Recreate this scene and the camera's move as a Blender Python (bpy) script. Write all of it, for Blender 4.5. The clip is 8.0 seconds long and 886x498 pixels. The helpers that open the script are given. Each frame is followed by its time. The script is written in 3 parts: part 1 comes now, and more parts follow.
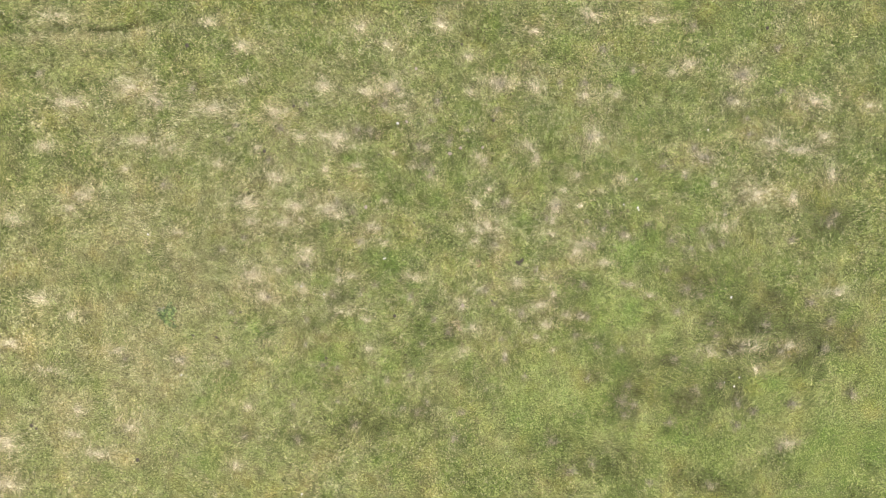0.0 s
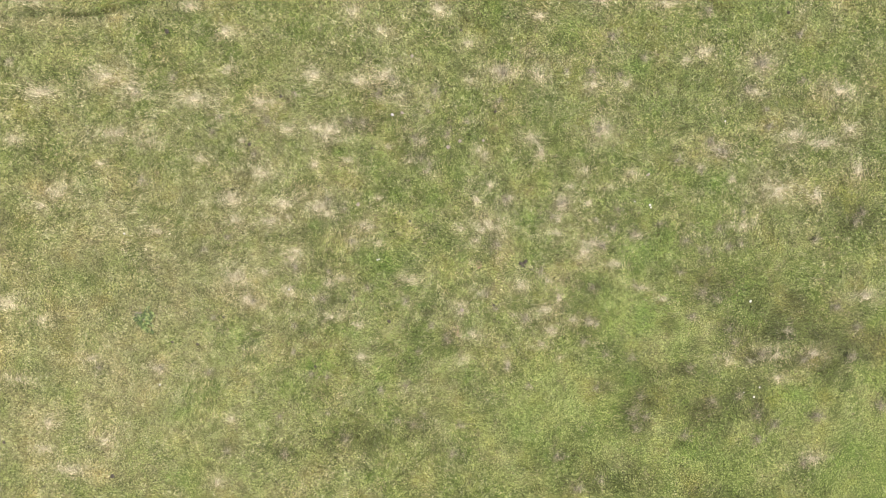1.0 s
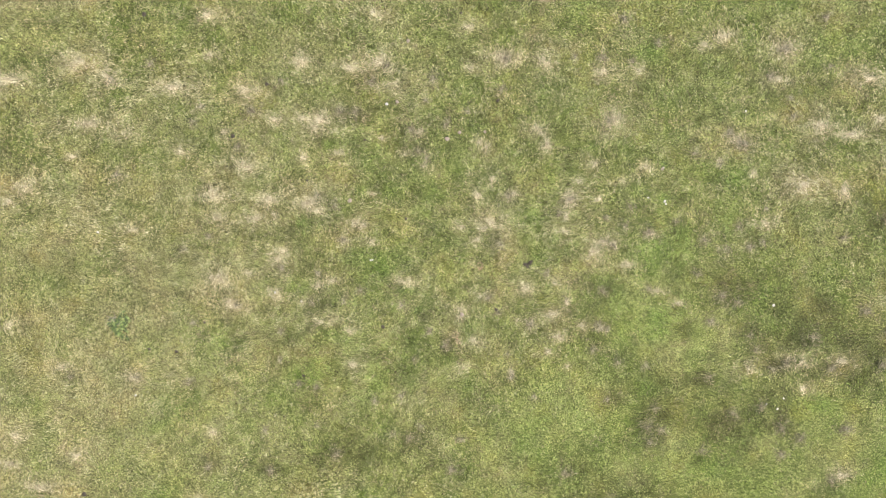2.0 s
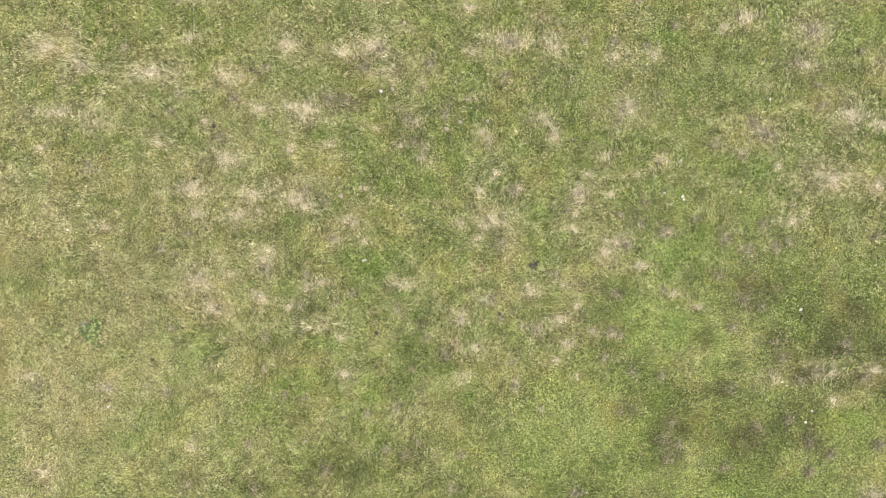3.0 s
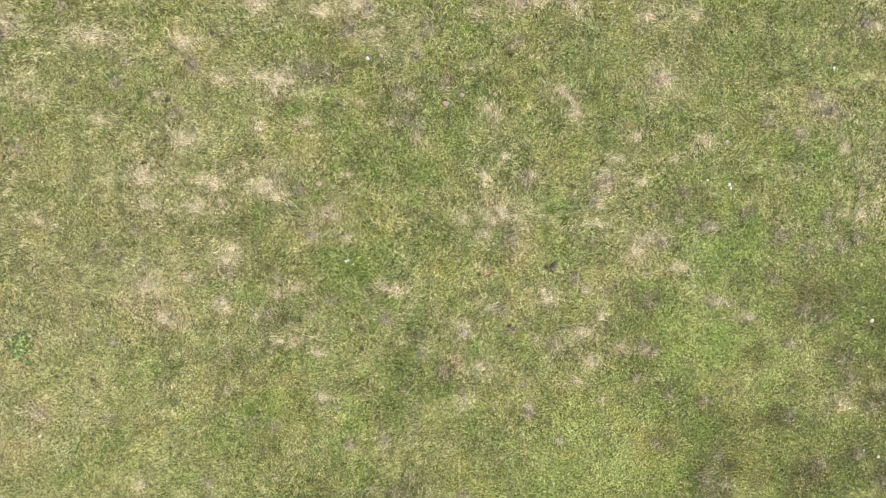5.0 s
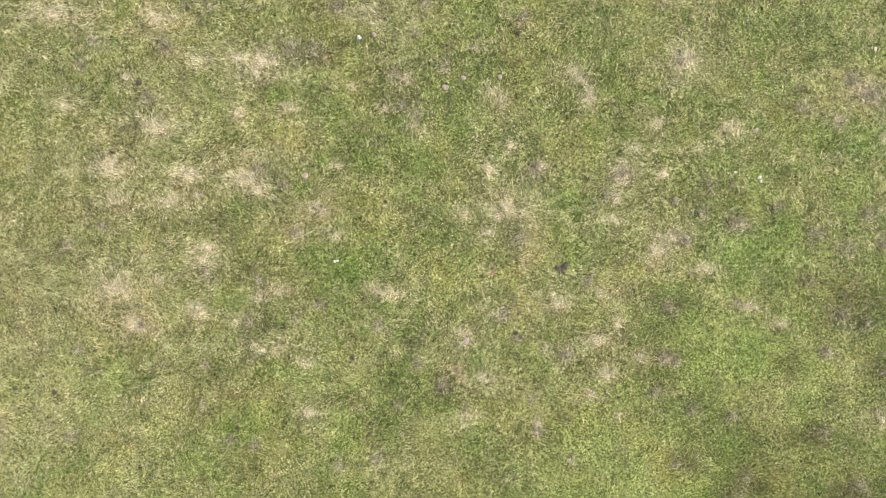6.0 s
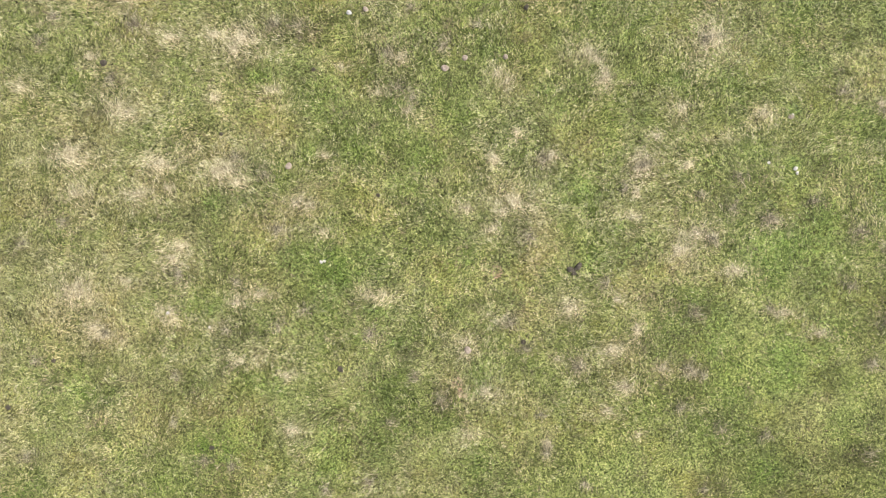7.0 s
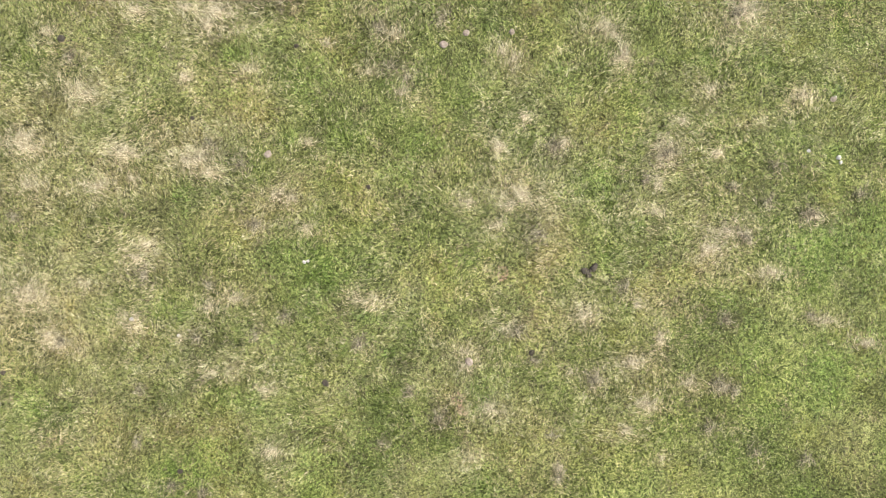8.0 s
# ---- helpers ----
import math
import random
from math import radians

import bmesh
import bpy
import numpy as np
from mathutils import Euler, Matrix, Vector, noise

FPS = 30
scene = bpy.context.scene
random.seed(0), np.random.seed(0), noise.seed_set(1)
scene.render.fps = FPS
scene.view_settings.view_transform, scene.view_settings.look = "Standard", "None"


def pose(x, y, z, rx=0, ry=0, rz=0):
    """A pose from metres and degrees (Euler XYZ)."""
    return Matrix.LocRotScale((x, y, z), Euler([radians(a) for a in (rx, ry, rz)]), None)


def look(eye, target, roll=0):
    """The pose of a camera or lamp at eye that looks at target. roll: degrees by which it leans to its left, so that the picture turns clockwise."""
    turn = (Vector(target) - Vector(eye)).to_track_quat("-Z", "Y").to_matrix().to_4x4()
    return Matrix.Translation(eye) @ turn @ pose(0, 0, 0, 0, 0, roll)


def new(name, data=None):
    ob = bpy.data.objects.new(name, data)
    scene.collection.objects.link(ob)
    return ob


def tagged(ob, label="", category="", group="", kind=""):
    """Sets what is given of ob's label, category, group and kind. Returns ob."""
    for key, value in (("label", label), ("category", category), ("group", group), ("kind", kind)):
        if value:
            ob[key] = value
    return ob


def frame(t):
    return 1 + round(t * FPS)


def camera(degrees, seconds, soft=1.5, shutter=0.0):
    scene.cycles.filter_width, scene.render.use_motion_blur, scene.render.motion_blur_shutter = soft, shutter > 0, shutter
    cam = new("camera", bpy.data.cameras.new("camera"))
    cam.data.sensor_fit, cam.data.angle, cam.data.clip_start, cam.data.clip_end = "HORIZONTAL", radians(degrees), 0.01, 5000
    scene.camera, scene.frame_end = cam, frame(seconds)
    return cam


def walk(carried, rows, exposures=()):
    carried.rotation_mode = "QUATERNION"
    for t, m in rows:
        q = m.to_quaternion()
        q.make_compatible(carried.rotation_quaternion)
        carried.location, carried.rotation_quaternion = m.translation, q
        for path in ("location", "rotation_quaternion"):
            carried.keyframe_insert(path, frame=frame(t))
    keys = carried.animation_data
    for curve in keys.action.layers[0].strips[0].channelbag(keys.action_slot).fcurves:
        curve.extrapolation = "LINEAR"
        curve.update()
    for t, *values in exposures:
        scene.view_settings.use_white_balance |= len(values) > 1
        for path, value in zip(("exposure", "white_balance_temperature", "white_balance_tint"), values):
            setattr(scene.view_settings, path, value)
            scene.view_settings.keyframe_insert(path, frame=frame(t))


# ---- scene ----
cam = camera(68.0, 8.0, soft=0.65)
# A drone sinks straight down over the pasture: seconds, eye (x, y, z), turn about x, y, z in degrees.
PATH = [
    (0.0, 0.000, 0.000, 45.000, 0.000, 0.000, 0.000),
    (0.5, 0.092, -0.131, 43.461, 0.197, 0.027, -0.003),
    (1.0, 0.173, -0.245, 41.922, 0.366, 0.054, -0.004),
    (1.5, 0.242, -0.341, 40.385, 0.512, 0.082, -0.001),
    (3.0, 0.398, -0.551, 35.806, 0.843, 0.174, 0.023),
    (3.5, 0.437, -0.600, 34.297, 0.929, 0.209, 0.037),
    (4.0, 0.471, -0.641, 32.799, 1.010, 0.246, 0.054),
    (4.5, 0.502, -0.676, 31.314, 1.088, 0.286, 0.075),
    (6.0, 0.587, -0.765, 26.961, 1.344, 0.425, 0.157),
    (6.5, 0.617, -0.795, 25.549, 1.448, 0.478, 0.192),
    (7.0, 0.650, -0.828, 24.161, 1.567, 0.536, 0.230),
    (7.5, 0.687, -0.866, 22.797, 1.705, 0.599, 0.272),
    (8.0, 0.730, -0.910, 21.460, 1.866, 0.666, 0.318),
]
EXPOSURE = 1.60
walk(cam, [(t, pose(x, y, z, rx, ry, rz)) for t, x, y, z, rx, ry, rz in PATH],
     exposures=((0.0, EXPOSURE), (8.0, EXPOSURE)))

# ---- light: a bright, thinly overcast sky, the sun a soft patch high to the east ----
SUN_HEIGHT, SUN_TURN = 55.0, 80.0
world = bpy.data.worlds.new("overcast_sky")
scene.world = world
world.use_nodes = True
wt = world.node_tree
sky = wt.nodes.new("ShaderNodeTexSky")
sky.sky_type, sky.sun_disc = "NISHITA", False
sky.sun_elevation, sky.sun_rotation = radians(SUN_HEIGHT), radians(SUN_TURN)
sky.dust_density, sky.air_density, sky.ozone_density = 4.0, 1.0, 1.0
wt.nodes["Background"].inputs["Strength"].default_value = 0.09
veil = wt.nodes.new("ShaderNodeHueSaturation")  # thin cloud greys the blue
veil.inputs["Saturation"].default_value = 0.45
wt.links.new(sky.outputs[0], veil.inputs["Color"])
wt.links.new(veil.outputs[0], wt.nodes["Background"].inputs["Color"])
sun_data = bpy.data.lights.new("sun", "SUN")
sun_data.energy, sun_data.angle, sun_data.color = 2.2, radians(10), (1.0, 0.95, 0.87)
sun = new("sun", sun_data)
toward = Vector((math.sin(radians(SUN_TURN)) * math.cos(radians(SUN_HEIGHT)),
                 math.cos(radians(SUN_TURN)) * math.cos(radians(SUN_HEIGHT)), math.sin(radians(SUN_HEIGHT))))
sun.matrix_world = look(toward * 60, (0, 0, 0))


# ---- materials ----
def node_material(name, rough=0.7, gloss=0.25):
    mat = bpy.data.materials.new(name)
    mat.use_nodes = True
    shader = mat.node_tree.nodes["Principled BSDF"]
    shader.inputs["Roughness"].default_value = rough
    shader.inputs["Specular IOR Level"].default_value = gloss
    return mat, mat.node_tree, shader


def ramp_node(tree, stops):
    ramp = tree.nodes.new("ShaderNodeValToRGB")
    ramp.color_ramp.elements.remove(ramp.color_ramp.elements[1])
    for n, (at, colour) in enumerate(stops):
        e = ramp.color_ramp.elements[0] if n == 0 else ramp.color_ramp.elements.new(at)
        e.position, e.color = at, (*colour, 1)
    return ramp


def noise_node(tree, scale, detail=4.0):
    coords = tree.nodes.new("ShaderNodeTexCoord")
    tex = tree.nodes.new("ShaderNodeTexNoise")
    tex.inputs["Scale"].default_value, tex.inputs["Detail"].default_value = scale, detail
    tree.links.new(coords.outputs["Object"], tex.inputs["Vector"])
    return tex


def mixed(tree, kind, fac, a, b):
    mix = tree.nodes.new("ShaderNodeMix")
    mix.data_type, mix.blend_type = "RGBA", kind
    for socket, value in ((mix.inputs["Factor"], fac), (mix.inputs["A"], a), (mix.inputs["B"], b)):
        if isinstance(value, (int, float)):
            socket.default_value = value
        elif isinstance(value, tuple):
            socket.default_value = (*value, 1)
        else:
            tree.links.new(value, socket)
    return mix.outputs["Result"]


def blade_material(name, stops, drift, rough=0.6, contrast=0.95):
    """Blades: each takes its own shade, and the shade drifts over metres of ground."""
    mat, tree, shader = node_material(name, rough, 0.3)
    geo = tree.nodes.new("ShaderNodeNewGeometry")
    tint, middle = (0.95, 0.95, 0.93), [sum(c[k] for _, c in stops) / len(stops) for k in range(3)]
    ramp = ramp_node(tree, [(at, tuple(tint[k] * (middle[k] + contrast * (c[k] - middle[k])) for k in range(3))) for at, c in stops])
    tree.links.new(geo.outputs["Random Per Island"], ramp.inputs["Fac"])
    wide = ramp_node(tree, [(0.36, (0.82, 0.86, 0.80)), (0.5, (1, 1, 1)), (0.64, drift)])
    tree.links.new(noise_node(tree, 0.35, 3).outputs["Fac"], wide.inputs["Fac"])
    tufts = ramp_node(tree, [(0.34, (0.69, 0.71, 0.70)), (0.5, (1, 1, 1)), (0.66, (1.27, 1.26, 1.27))])
    tree.links.new(noise_node(tree, 1.5, 5).outputs["Fac"], tufts.inputs["Fac"])
    colour = mixed(tree, "MULTIPLY", 1.0, ramp.outputs["Color"], wide.outputs["Color"])
    colour = mixed(tree, "MULTIPLY", 1.0, colour, tufts.outputs["Color"])
    knots = ramp_node(tree, [(0.36, (0.66, 0.67, 0.66)), (0.5, (1, 1, 1)), (0.64, (1.23, 1.22, 1.21))])
    tree.links.new(noise_node(tree, 12.0, 6).outputs["Fac"], knots.inputs["Fac"])
    tree.links.new(mixed(tree, "MULTIPLY", 1.0, colour, knots.outputs["Color"]), shader.inputs["Base Color"])
    return mat


GREEN = blade_material("green_blades", [(0, (0.055, 0.074, 0.018)), (0.35, (0.125, 0.158, 0.038)),
                                        (0.7, (0.205, 0.245, 0.065)), (1, (0.34, 0.365, 0.14))], (1.10, 1.04, 0.92))
FRESH = blade_material("fresh_blades", [(0, (0.045, 0.083, 0.016)), (0.5, (0.165, 0.248, 0.048)),
                                        (1, (0.30, 0.40, 0.11))], (1.12, 1.06, 0.92))
PALE = blade_material("pale_blades", [(0, (0.15, 0.175, 0.054)), (0.4, (0.275, 0.295, 0.096)),
                                      (0.8, (0.37, 0.395, 0.145)), (1, (0.50, 0.51, 0.235))], (1.05, 1.03, 0.95))
DULL = blade_material("dull_blades", [(0, (0.024, 0.028, 0.009)), (0.5, (0.066, 0.074, 0.022)),
                                      (0.85, (0.145, 0.148, 0.05)), (1, (0.28, 0.265, 0.12))], (1.1, 1.0, 0.95))
OCHRE = blade_material("ochre_blades", [(0, (0.07, 0.068, 0.028)), (0.35, (0.185, 0.18, 0.07)),
                                        (0.7, (0.305, 0.29, 0.135)), (1, (0.46, 0.44, 0.25))], (1.06, 0.99, 0.93))
STRAW = blade_material("straw_blades", [(0, (0.13, 0.112, 0.055)), (0.4, (0.30, 0.268, 0.138)),
                                        (0.75, (0.44, 0.405, 0.24)), (1, (0.62, 0.585, 0.41))], (1.05, 0.98, 0.93))
TUFT = blade_material("tuft_blades", [(0, (0.075, 0.06, 0.032)), (0.3, (0.225, 0.182, 0.11)),
                                      (0.65, (0.41, 0.345, 0.23)), (1, (0.76, 0.68, 0.50))], (1.04, 0.97, 0.95), 0.6, 1.1)
WITHER = blade_material("withered_stems", [(0, (0.042, 0.034, 0.017)), (0.5, (0.136, 0.108, 0.062)),
                                           (0.85, (0.27, 0.228, 0.148)), (1, (0.45, 0.395, 0.28))], (1.05, 0.98, 0.98), 0.8)


WOODY = blade_material("woody_stalks", [(0, (0.022, 0.018, 0.010)), (0.35, (0.092, 0.076, 0.046)),
                                        (0.7, (0.26, 0.225, 0.150)), (1, (0.48, 0.435, 0.32))], (1.04, 0.98, 0.98), 0.85, 1.0)


def fibre_node(tree, warp, turn, along, across):
    """Noise drawn out into fibres that lie one way and wander."""
    spin = tree.nodes.new("ShaderNodeMapping")
    spin.inputs["Rotation"].default_value = (0, 0, radians(turn))
    tree.links.new(warp, spin.inputs["Vector"])
    pull = tree.nodes.new("ShaderNodeMapping")
    pull.inputs["Scale"].default_value = (along, across, across)
    tree.links.new(spin.outputs["Vector"], pull.inputs["Vector"])
    tex = tree.nodes.new("ShaderNodeTexNoise")
    tex.inputs["Scale"].default_value, tex.inputs["Detail"].default_value = 1.0, 5.0
    tree.links.new(pull.outputs["Vector"], tex.inputs["Vector"])
    return tex.outputs["Fac"]


def ground_material():
    """Matted turf: fibres of living and dead grass over dark thatch, the shade in their gaps painted in; where it is
    dry, lush or worn comes from the sheet.
    """
    mat, tree, shader = node_material("turf", 0.9, 0.1)
    coords = tree.nodes.new("ShaderNodeTexCoord")
    sway = tree.nodes.new("ShaderNodeVectorMath")
    sway.operation = "MULTIPLY_ADD"
    tree.links.new(noise_node(tree, 1.6, 3).outputs["Color"], sway.inputs[0])
    sway.inputs[1].default_value = (0.9, 0.9, 0.0)
    tree.links.new(coords.outputs["Object"], sway.inputs[2])
    one, two = fibre_node(tree, sway.outputs["Vector"], 35, 16, 66), fibre_node(tree, sway.outputs["Vector"], -50, 17, 70)
    turn = ramp_node(tree, [(0.44, (0, 0, 0)), (0.56, (1, 1, 1))])
    tree.links.new(noise_node(tree, 1.3, 2).outputs["Fac"], turn.inputs["Fac"])
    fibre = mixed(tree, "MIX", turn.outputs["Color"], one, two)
    # near-black low stops: shade between the blades is put into the turf's colour
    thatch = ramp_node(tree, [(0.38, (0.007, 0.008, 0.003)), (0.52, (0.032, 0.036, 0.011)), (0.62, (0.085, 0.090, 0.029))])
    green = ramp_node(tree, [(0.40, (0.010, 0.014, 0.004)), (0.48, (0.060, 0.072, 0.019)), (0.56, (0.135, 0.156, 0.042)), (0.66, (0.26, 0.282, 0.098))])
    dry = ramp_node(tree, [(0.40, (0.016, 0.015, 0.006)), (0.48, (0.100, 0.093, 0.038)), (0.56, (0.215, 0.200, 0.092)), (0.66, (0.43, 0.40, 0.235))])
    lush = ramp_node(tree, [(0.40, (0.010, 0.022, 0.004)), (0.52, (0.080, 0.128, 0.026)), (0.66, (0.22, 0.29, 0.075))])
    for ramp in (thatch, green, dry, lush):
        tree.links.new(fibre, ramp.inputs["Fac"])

    def share(name):
        node = tree.nodes.new("ShaderNodeAttribute")
        node.attribute_name = name
        return node.outputs["Fac"]

    colour = mixed(tree, "MIX", share("dry"), green.outputs["Color"], dry.outputs["Color"])
    colour = mixed(tree, "MIX", share("lush"), colour, lush.outputs["Color"])
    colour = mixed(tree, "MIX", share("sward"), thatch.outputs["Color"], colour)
    patch = ramp_node(tree, [(0.35, (0.75, 0.88, 0.7)), (0.55, (1.0, 1.0, 1.0)), (0.7, (1.25, 1.12, 1.0))])
    tree.links.new(noise_node(tree, 0.4, 4).outputs["Fac"], patch.inputs["Fac"])
    colour = mixed(tree, "MULTIPLY", 1.0, colour, patch.outputs["Color"])
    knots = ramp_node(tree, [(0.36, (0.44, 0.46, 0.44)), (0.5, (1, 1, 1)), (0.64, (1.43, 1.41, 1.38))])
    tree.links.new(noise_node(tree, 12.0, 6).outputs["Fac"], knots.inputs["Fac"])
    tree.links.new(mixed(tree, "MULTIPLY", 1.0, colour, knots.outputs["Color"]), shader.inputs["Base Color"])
    bump = tree.nodes.new("ShaderNodeBump")
    bump.inputs["Strength"].default_value, bump.inputs["Distance"].default_value = 0.8, 0.05
    tree.links.new(fibre, bump.inputs["Height"])
    tree.links.new(bump.outputs["Normal"], shader.inputs["Normal"])
    return mat


def mottled(name, low, high, scale, rough, relief):
    mat, tree, shader = node_material(name, rough, 0.2)
    ramp = ramp_node(tree, [(0.3, low), (0.7, high)])
    tex = noise_node(tree, scale, 6)
    fine = noise_node(tree, scale * 6, 3)
    tree.links.new(tex.outputs["Fac"], ramp.inputs["Fac"])
    grain = ramp_node(tree, [(0.35, (0.7, 0.7, 0.7)), (0.65, (1.15, 1.15, 1.15))])
    tree.links.new(fine.outputs["Fac"], grain.inputs["Fac"])
    tree.links.new(mixed(tree, "MULTIPLY", 1.0, ramp.outputs["Color"], grain.outputs["Color"]), shader.inputs["Base Color"])
    bump = tree.nodes.new("ShaderNodeBump")
    bump.inputs["Strength"].default_value, bump.inputs["Distance"].default_value = 0.7, relief
    tree.links.new(fine.outputs["Fac"], bump.inputs["Height"])
    tree.links.new(bump.outputs["Normal"], shader.inputs["Normal"])
    return mat


TURF = ground_material()
DUNG_DARK = mottled("moist_dung", (0.022, 0.018, 0.013), (0.07, 0.06, 0.045), 14, 0.75, 0.01)
DUNG_DRY = mottled("dried_dung", (0.15, 0.12, 0.095), (0.30, 0.25, 0.21), 12, 0.9, 0.01)
STONE = mottled("pale_stone", (0.30, 0.285, 0.26), (0.56, 0.54, 0.50), 14, 0.8, 0.006)
GREY_STONE = mottled("grey_stone", (0.27, 0.26, 0.25), (0.48, 0.46, 0.45), 9, 0.85, 0.006)


def leaf_material():
    mat, tree, shader = node_material("dock_leaf", 0.5, 0.4)
    info = tree.nodes.new("ShaderNodeObjectInfo")
    ramp = ramp_node(tree, [(0, (0.014, 0.024, 0.006)), (0.45, (0.046, 0.072, 0.015)), (0.8, (0.105, 0.142, 0.034)), (1, (0.24, 0.28, 0.11))])
    tree.links.new(info.outputs["Random"], ramp.inputs["Fac"])
    veins = ramp_node(tree, [(0.4, (0.8, 0.85, 0.8)), (0.6, (1.1, 1.1, 1.0))])
    tree.links.new(noise_node(tree, 22, 3).outputs["Fac"], veins.inputs["Fac"])
    tree.links.new(mixed(tree, "MULTIPLY", 1.0, ramp.outputs["Color"], veins.outputs["Color"]), shader.inputs["Base Color"])
    return mat


LEAF = leaf_material()
STEM = mottled("dead_stalk", (0.13, 0.10, 0.08), (0.30, 0.26, 0.23), 20, 0.85, 0.004)

# ---- the vegetation's plan: x, y, half widths and strength of each patch, in metres ----
STRAW_NORTH_WEST = [
    (-26.49, 16.02, 1.34, 0.53, 0.8), (-21.32, 11.13, 1.45, 0.92, 0.7), (-19.68, 10.29, 1.07, 0.92, 0.5), (-25.64, 10.06, 2.1, 0.69, 0.6), (-20.75, 7.38, 1.91, 0.61, 0.9),
    (-18.84, 6.85, 0.95, 0.46, 1), (-27.32, 7.00, 0.99, 0.5, 0.8), (-21.70, 5.51, 0.5, 0.31, 1), (-15.98, 15.52, 0.92, 0.46, 0.6), (-13.69, 13.88, 1.07, 0.53, 0.7),
    (-15.71, 9.60, 1.72, 0.69, 0.7), (-11.39, 9.41, 1.07, 0.69, 0.8), (-13.49, 11.51, 0.69, 0.42, 0.6), (-8.14, 11.13, 1.07, 0.69, 0.7), (-7.00, 7.69, 1.22, 0.76, 0.9),
    (-24.57, 3.68, 1.22, 0.69, 0.7), (-25.41, 2.84, 0.5, 0.31, 0.8), (-15.21, 5.78, 0.69, 0.42, 0.7),
]
STRAW_NORTH = [
    (-5.47, 15.14, 0.92, 0.53, 0.8), (-3.94, 13.99, 1.07, 0.53, 0.9), (-5.28, 10.74, 0.92, 0.53, 0.9), (-3.48, 11.13, 1.22, 0.84, 0.8), (-2.72, 9.67, 0.76, 0.42, 0.7),
    (-7.57, 2.72, 0.92, 0.84, 1), (-4.90, 1.57, 0.69, 0.46, 0.9), (-13.30, 3.10, 1.45, 0.57, 0.7), (-10.05, 2.91, 0.84, 0.69, 0.7), (-13.11, 1.77, 0.92, 0.69, 0.5),
    (-29.34, 1.96, 0.76, 0.69, 0.8), (-10.82, 1.77, 1.6, 0.57, 0.5), (-11.58, 5.01, 0.92, 0.69, 0.6), (-0.12, 15.33, 0.61, 0.92, 0.8), (-9.67, 7.69, 0.76, 0.46, 0.6),
    (3.12, 1.57, 0.99, 0.69, 0.8), (-18.07, 1.12, 1.37, 0.38, 0.5),
]
STRAW_NORTH_EAST = [
    (10.19, 16.09, 1.22, 0.69, 0.8), (14.40, 15.71, 1.22, 0.42, 0.8), (6.37, 14.95, 0.57, 0.38, 0.8), (1.79, 13.15, 0.57, 0.42, 0.8), (3.89, 11.32, 1.6, 0.53, 0.9),
    (1.98, 10.74, 0.57, 0.34, 0.9), (6.37, 11.12, 0.84, 0.92, 0.7), (10.38, 7.69, 0.84, 1.07, 0.8), (11.91, 10.55, 0.46, 0.38, 0.8), (16.88, 12.58, 0.92, 0.61, 0.9),
    (15.73, 12.08, 0.53, 0.31, 0.7), (9.81, 10.55, 0.69, 0.5, 0.6), (5.80, 7.11, 0.53, 0.38, 0.8), (6.37, 6.23, 0.34, 0.53, 1), (2.74, 5.97, 0.34, 0.38, 1),
    (7.71, 2.91, 0.53, 0.69, 0.7), (2.36, 3.10, 0.38, 0.31, 0.7), (9.81, 0.43, 1.07, 0.57, 0.9),
]
STRAW_EAST = [
    (20.50, 11.89, 1.07, 0.69, 0.7), (20.12, 10.05, 0.76, 0.42, 1), (25.47, 10.17, 1.37, 0.84, 0.8), (29.29, 9.79, 0.69, 0.42, 0.8), (22.60, 7.30, 1.22, 0.84, 0.9),
    (24.40, 6.73, 1.37, 0.5, 0.9), (26.23, 7.68, 0.76, 0.53, 0.9), (17.83, 6.35, 0.99, 0.69, 0.7), (18.59, 4.44, 0.38, 0.46, 1), (16.49, 5.20, 0.53, 0.34, 0.7),
    (21.64, 3.87, 1.72, 0.99, 0.8), (24.01, 3.48, 0.69, 0.69, 0.9), (26.61, 5.01, 0.61, 1.07, 0.6), (19.35, 1.57, 1.3, 0.61, 0.4), (26.98, -3.01, 0.92, 0.5, 0.7),
    (21.26, -6.63, 1.3, 0.69, 0.8), (21.44, -8.16, 0.76, 0.42, 0.8), (18.20, -7.02, 1.07, 0.65, 0.6), (23.74, -6.63, 1.07, 0.5, 0.5), (23.54, -13.31, 0.92, 0.53, 0.6),
]
STRAW_SOUTH_WEST = [
    (-13.11, -1.67, 0.92, 0.84, 1), (-12.34, -3.08, 0.53, 0.69, 0.9), (-13.29, -10.83, 0.46, 0.38, 0.9), (-14.25, -14.84, 0.46, 0.34, 1), (-25.13, -11.02, 0.76, 0.53, 0.9),
    (-23.60, -14.08, 1.45, 0.53, 0.9), (-29.78, -13.31, 1.22, 0.99, 0.8), (-27.04, -8.35, 1.37, 0.5, 0.6), (-22.27, -7.02, 0.92, 0.5, 0.7), (-27.43, -3.39, 1.22, 0.69, 0.6),
    (-29.52, -6.44, 0.84, 0.34, 0.9), (-29.71, -16.17, 1.37, 0.69, 0.7), (-21.31, -12.17, 0.84, 0.69, 0.6), (-9.48, -0.53, 1.22, 0.5, 0.5), (-18.07, -7.59, 0.69, 0.5, 0.5),
    (-25.32, -12.74, 1.15, 0.46, 0.5), (-9.67, -2.51, 0.69, 0.27, 0.8), (-25.32, -4.53, 0.99, 0.46, 0.5),
]
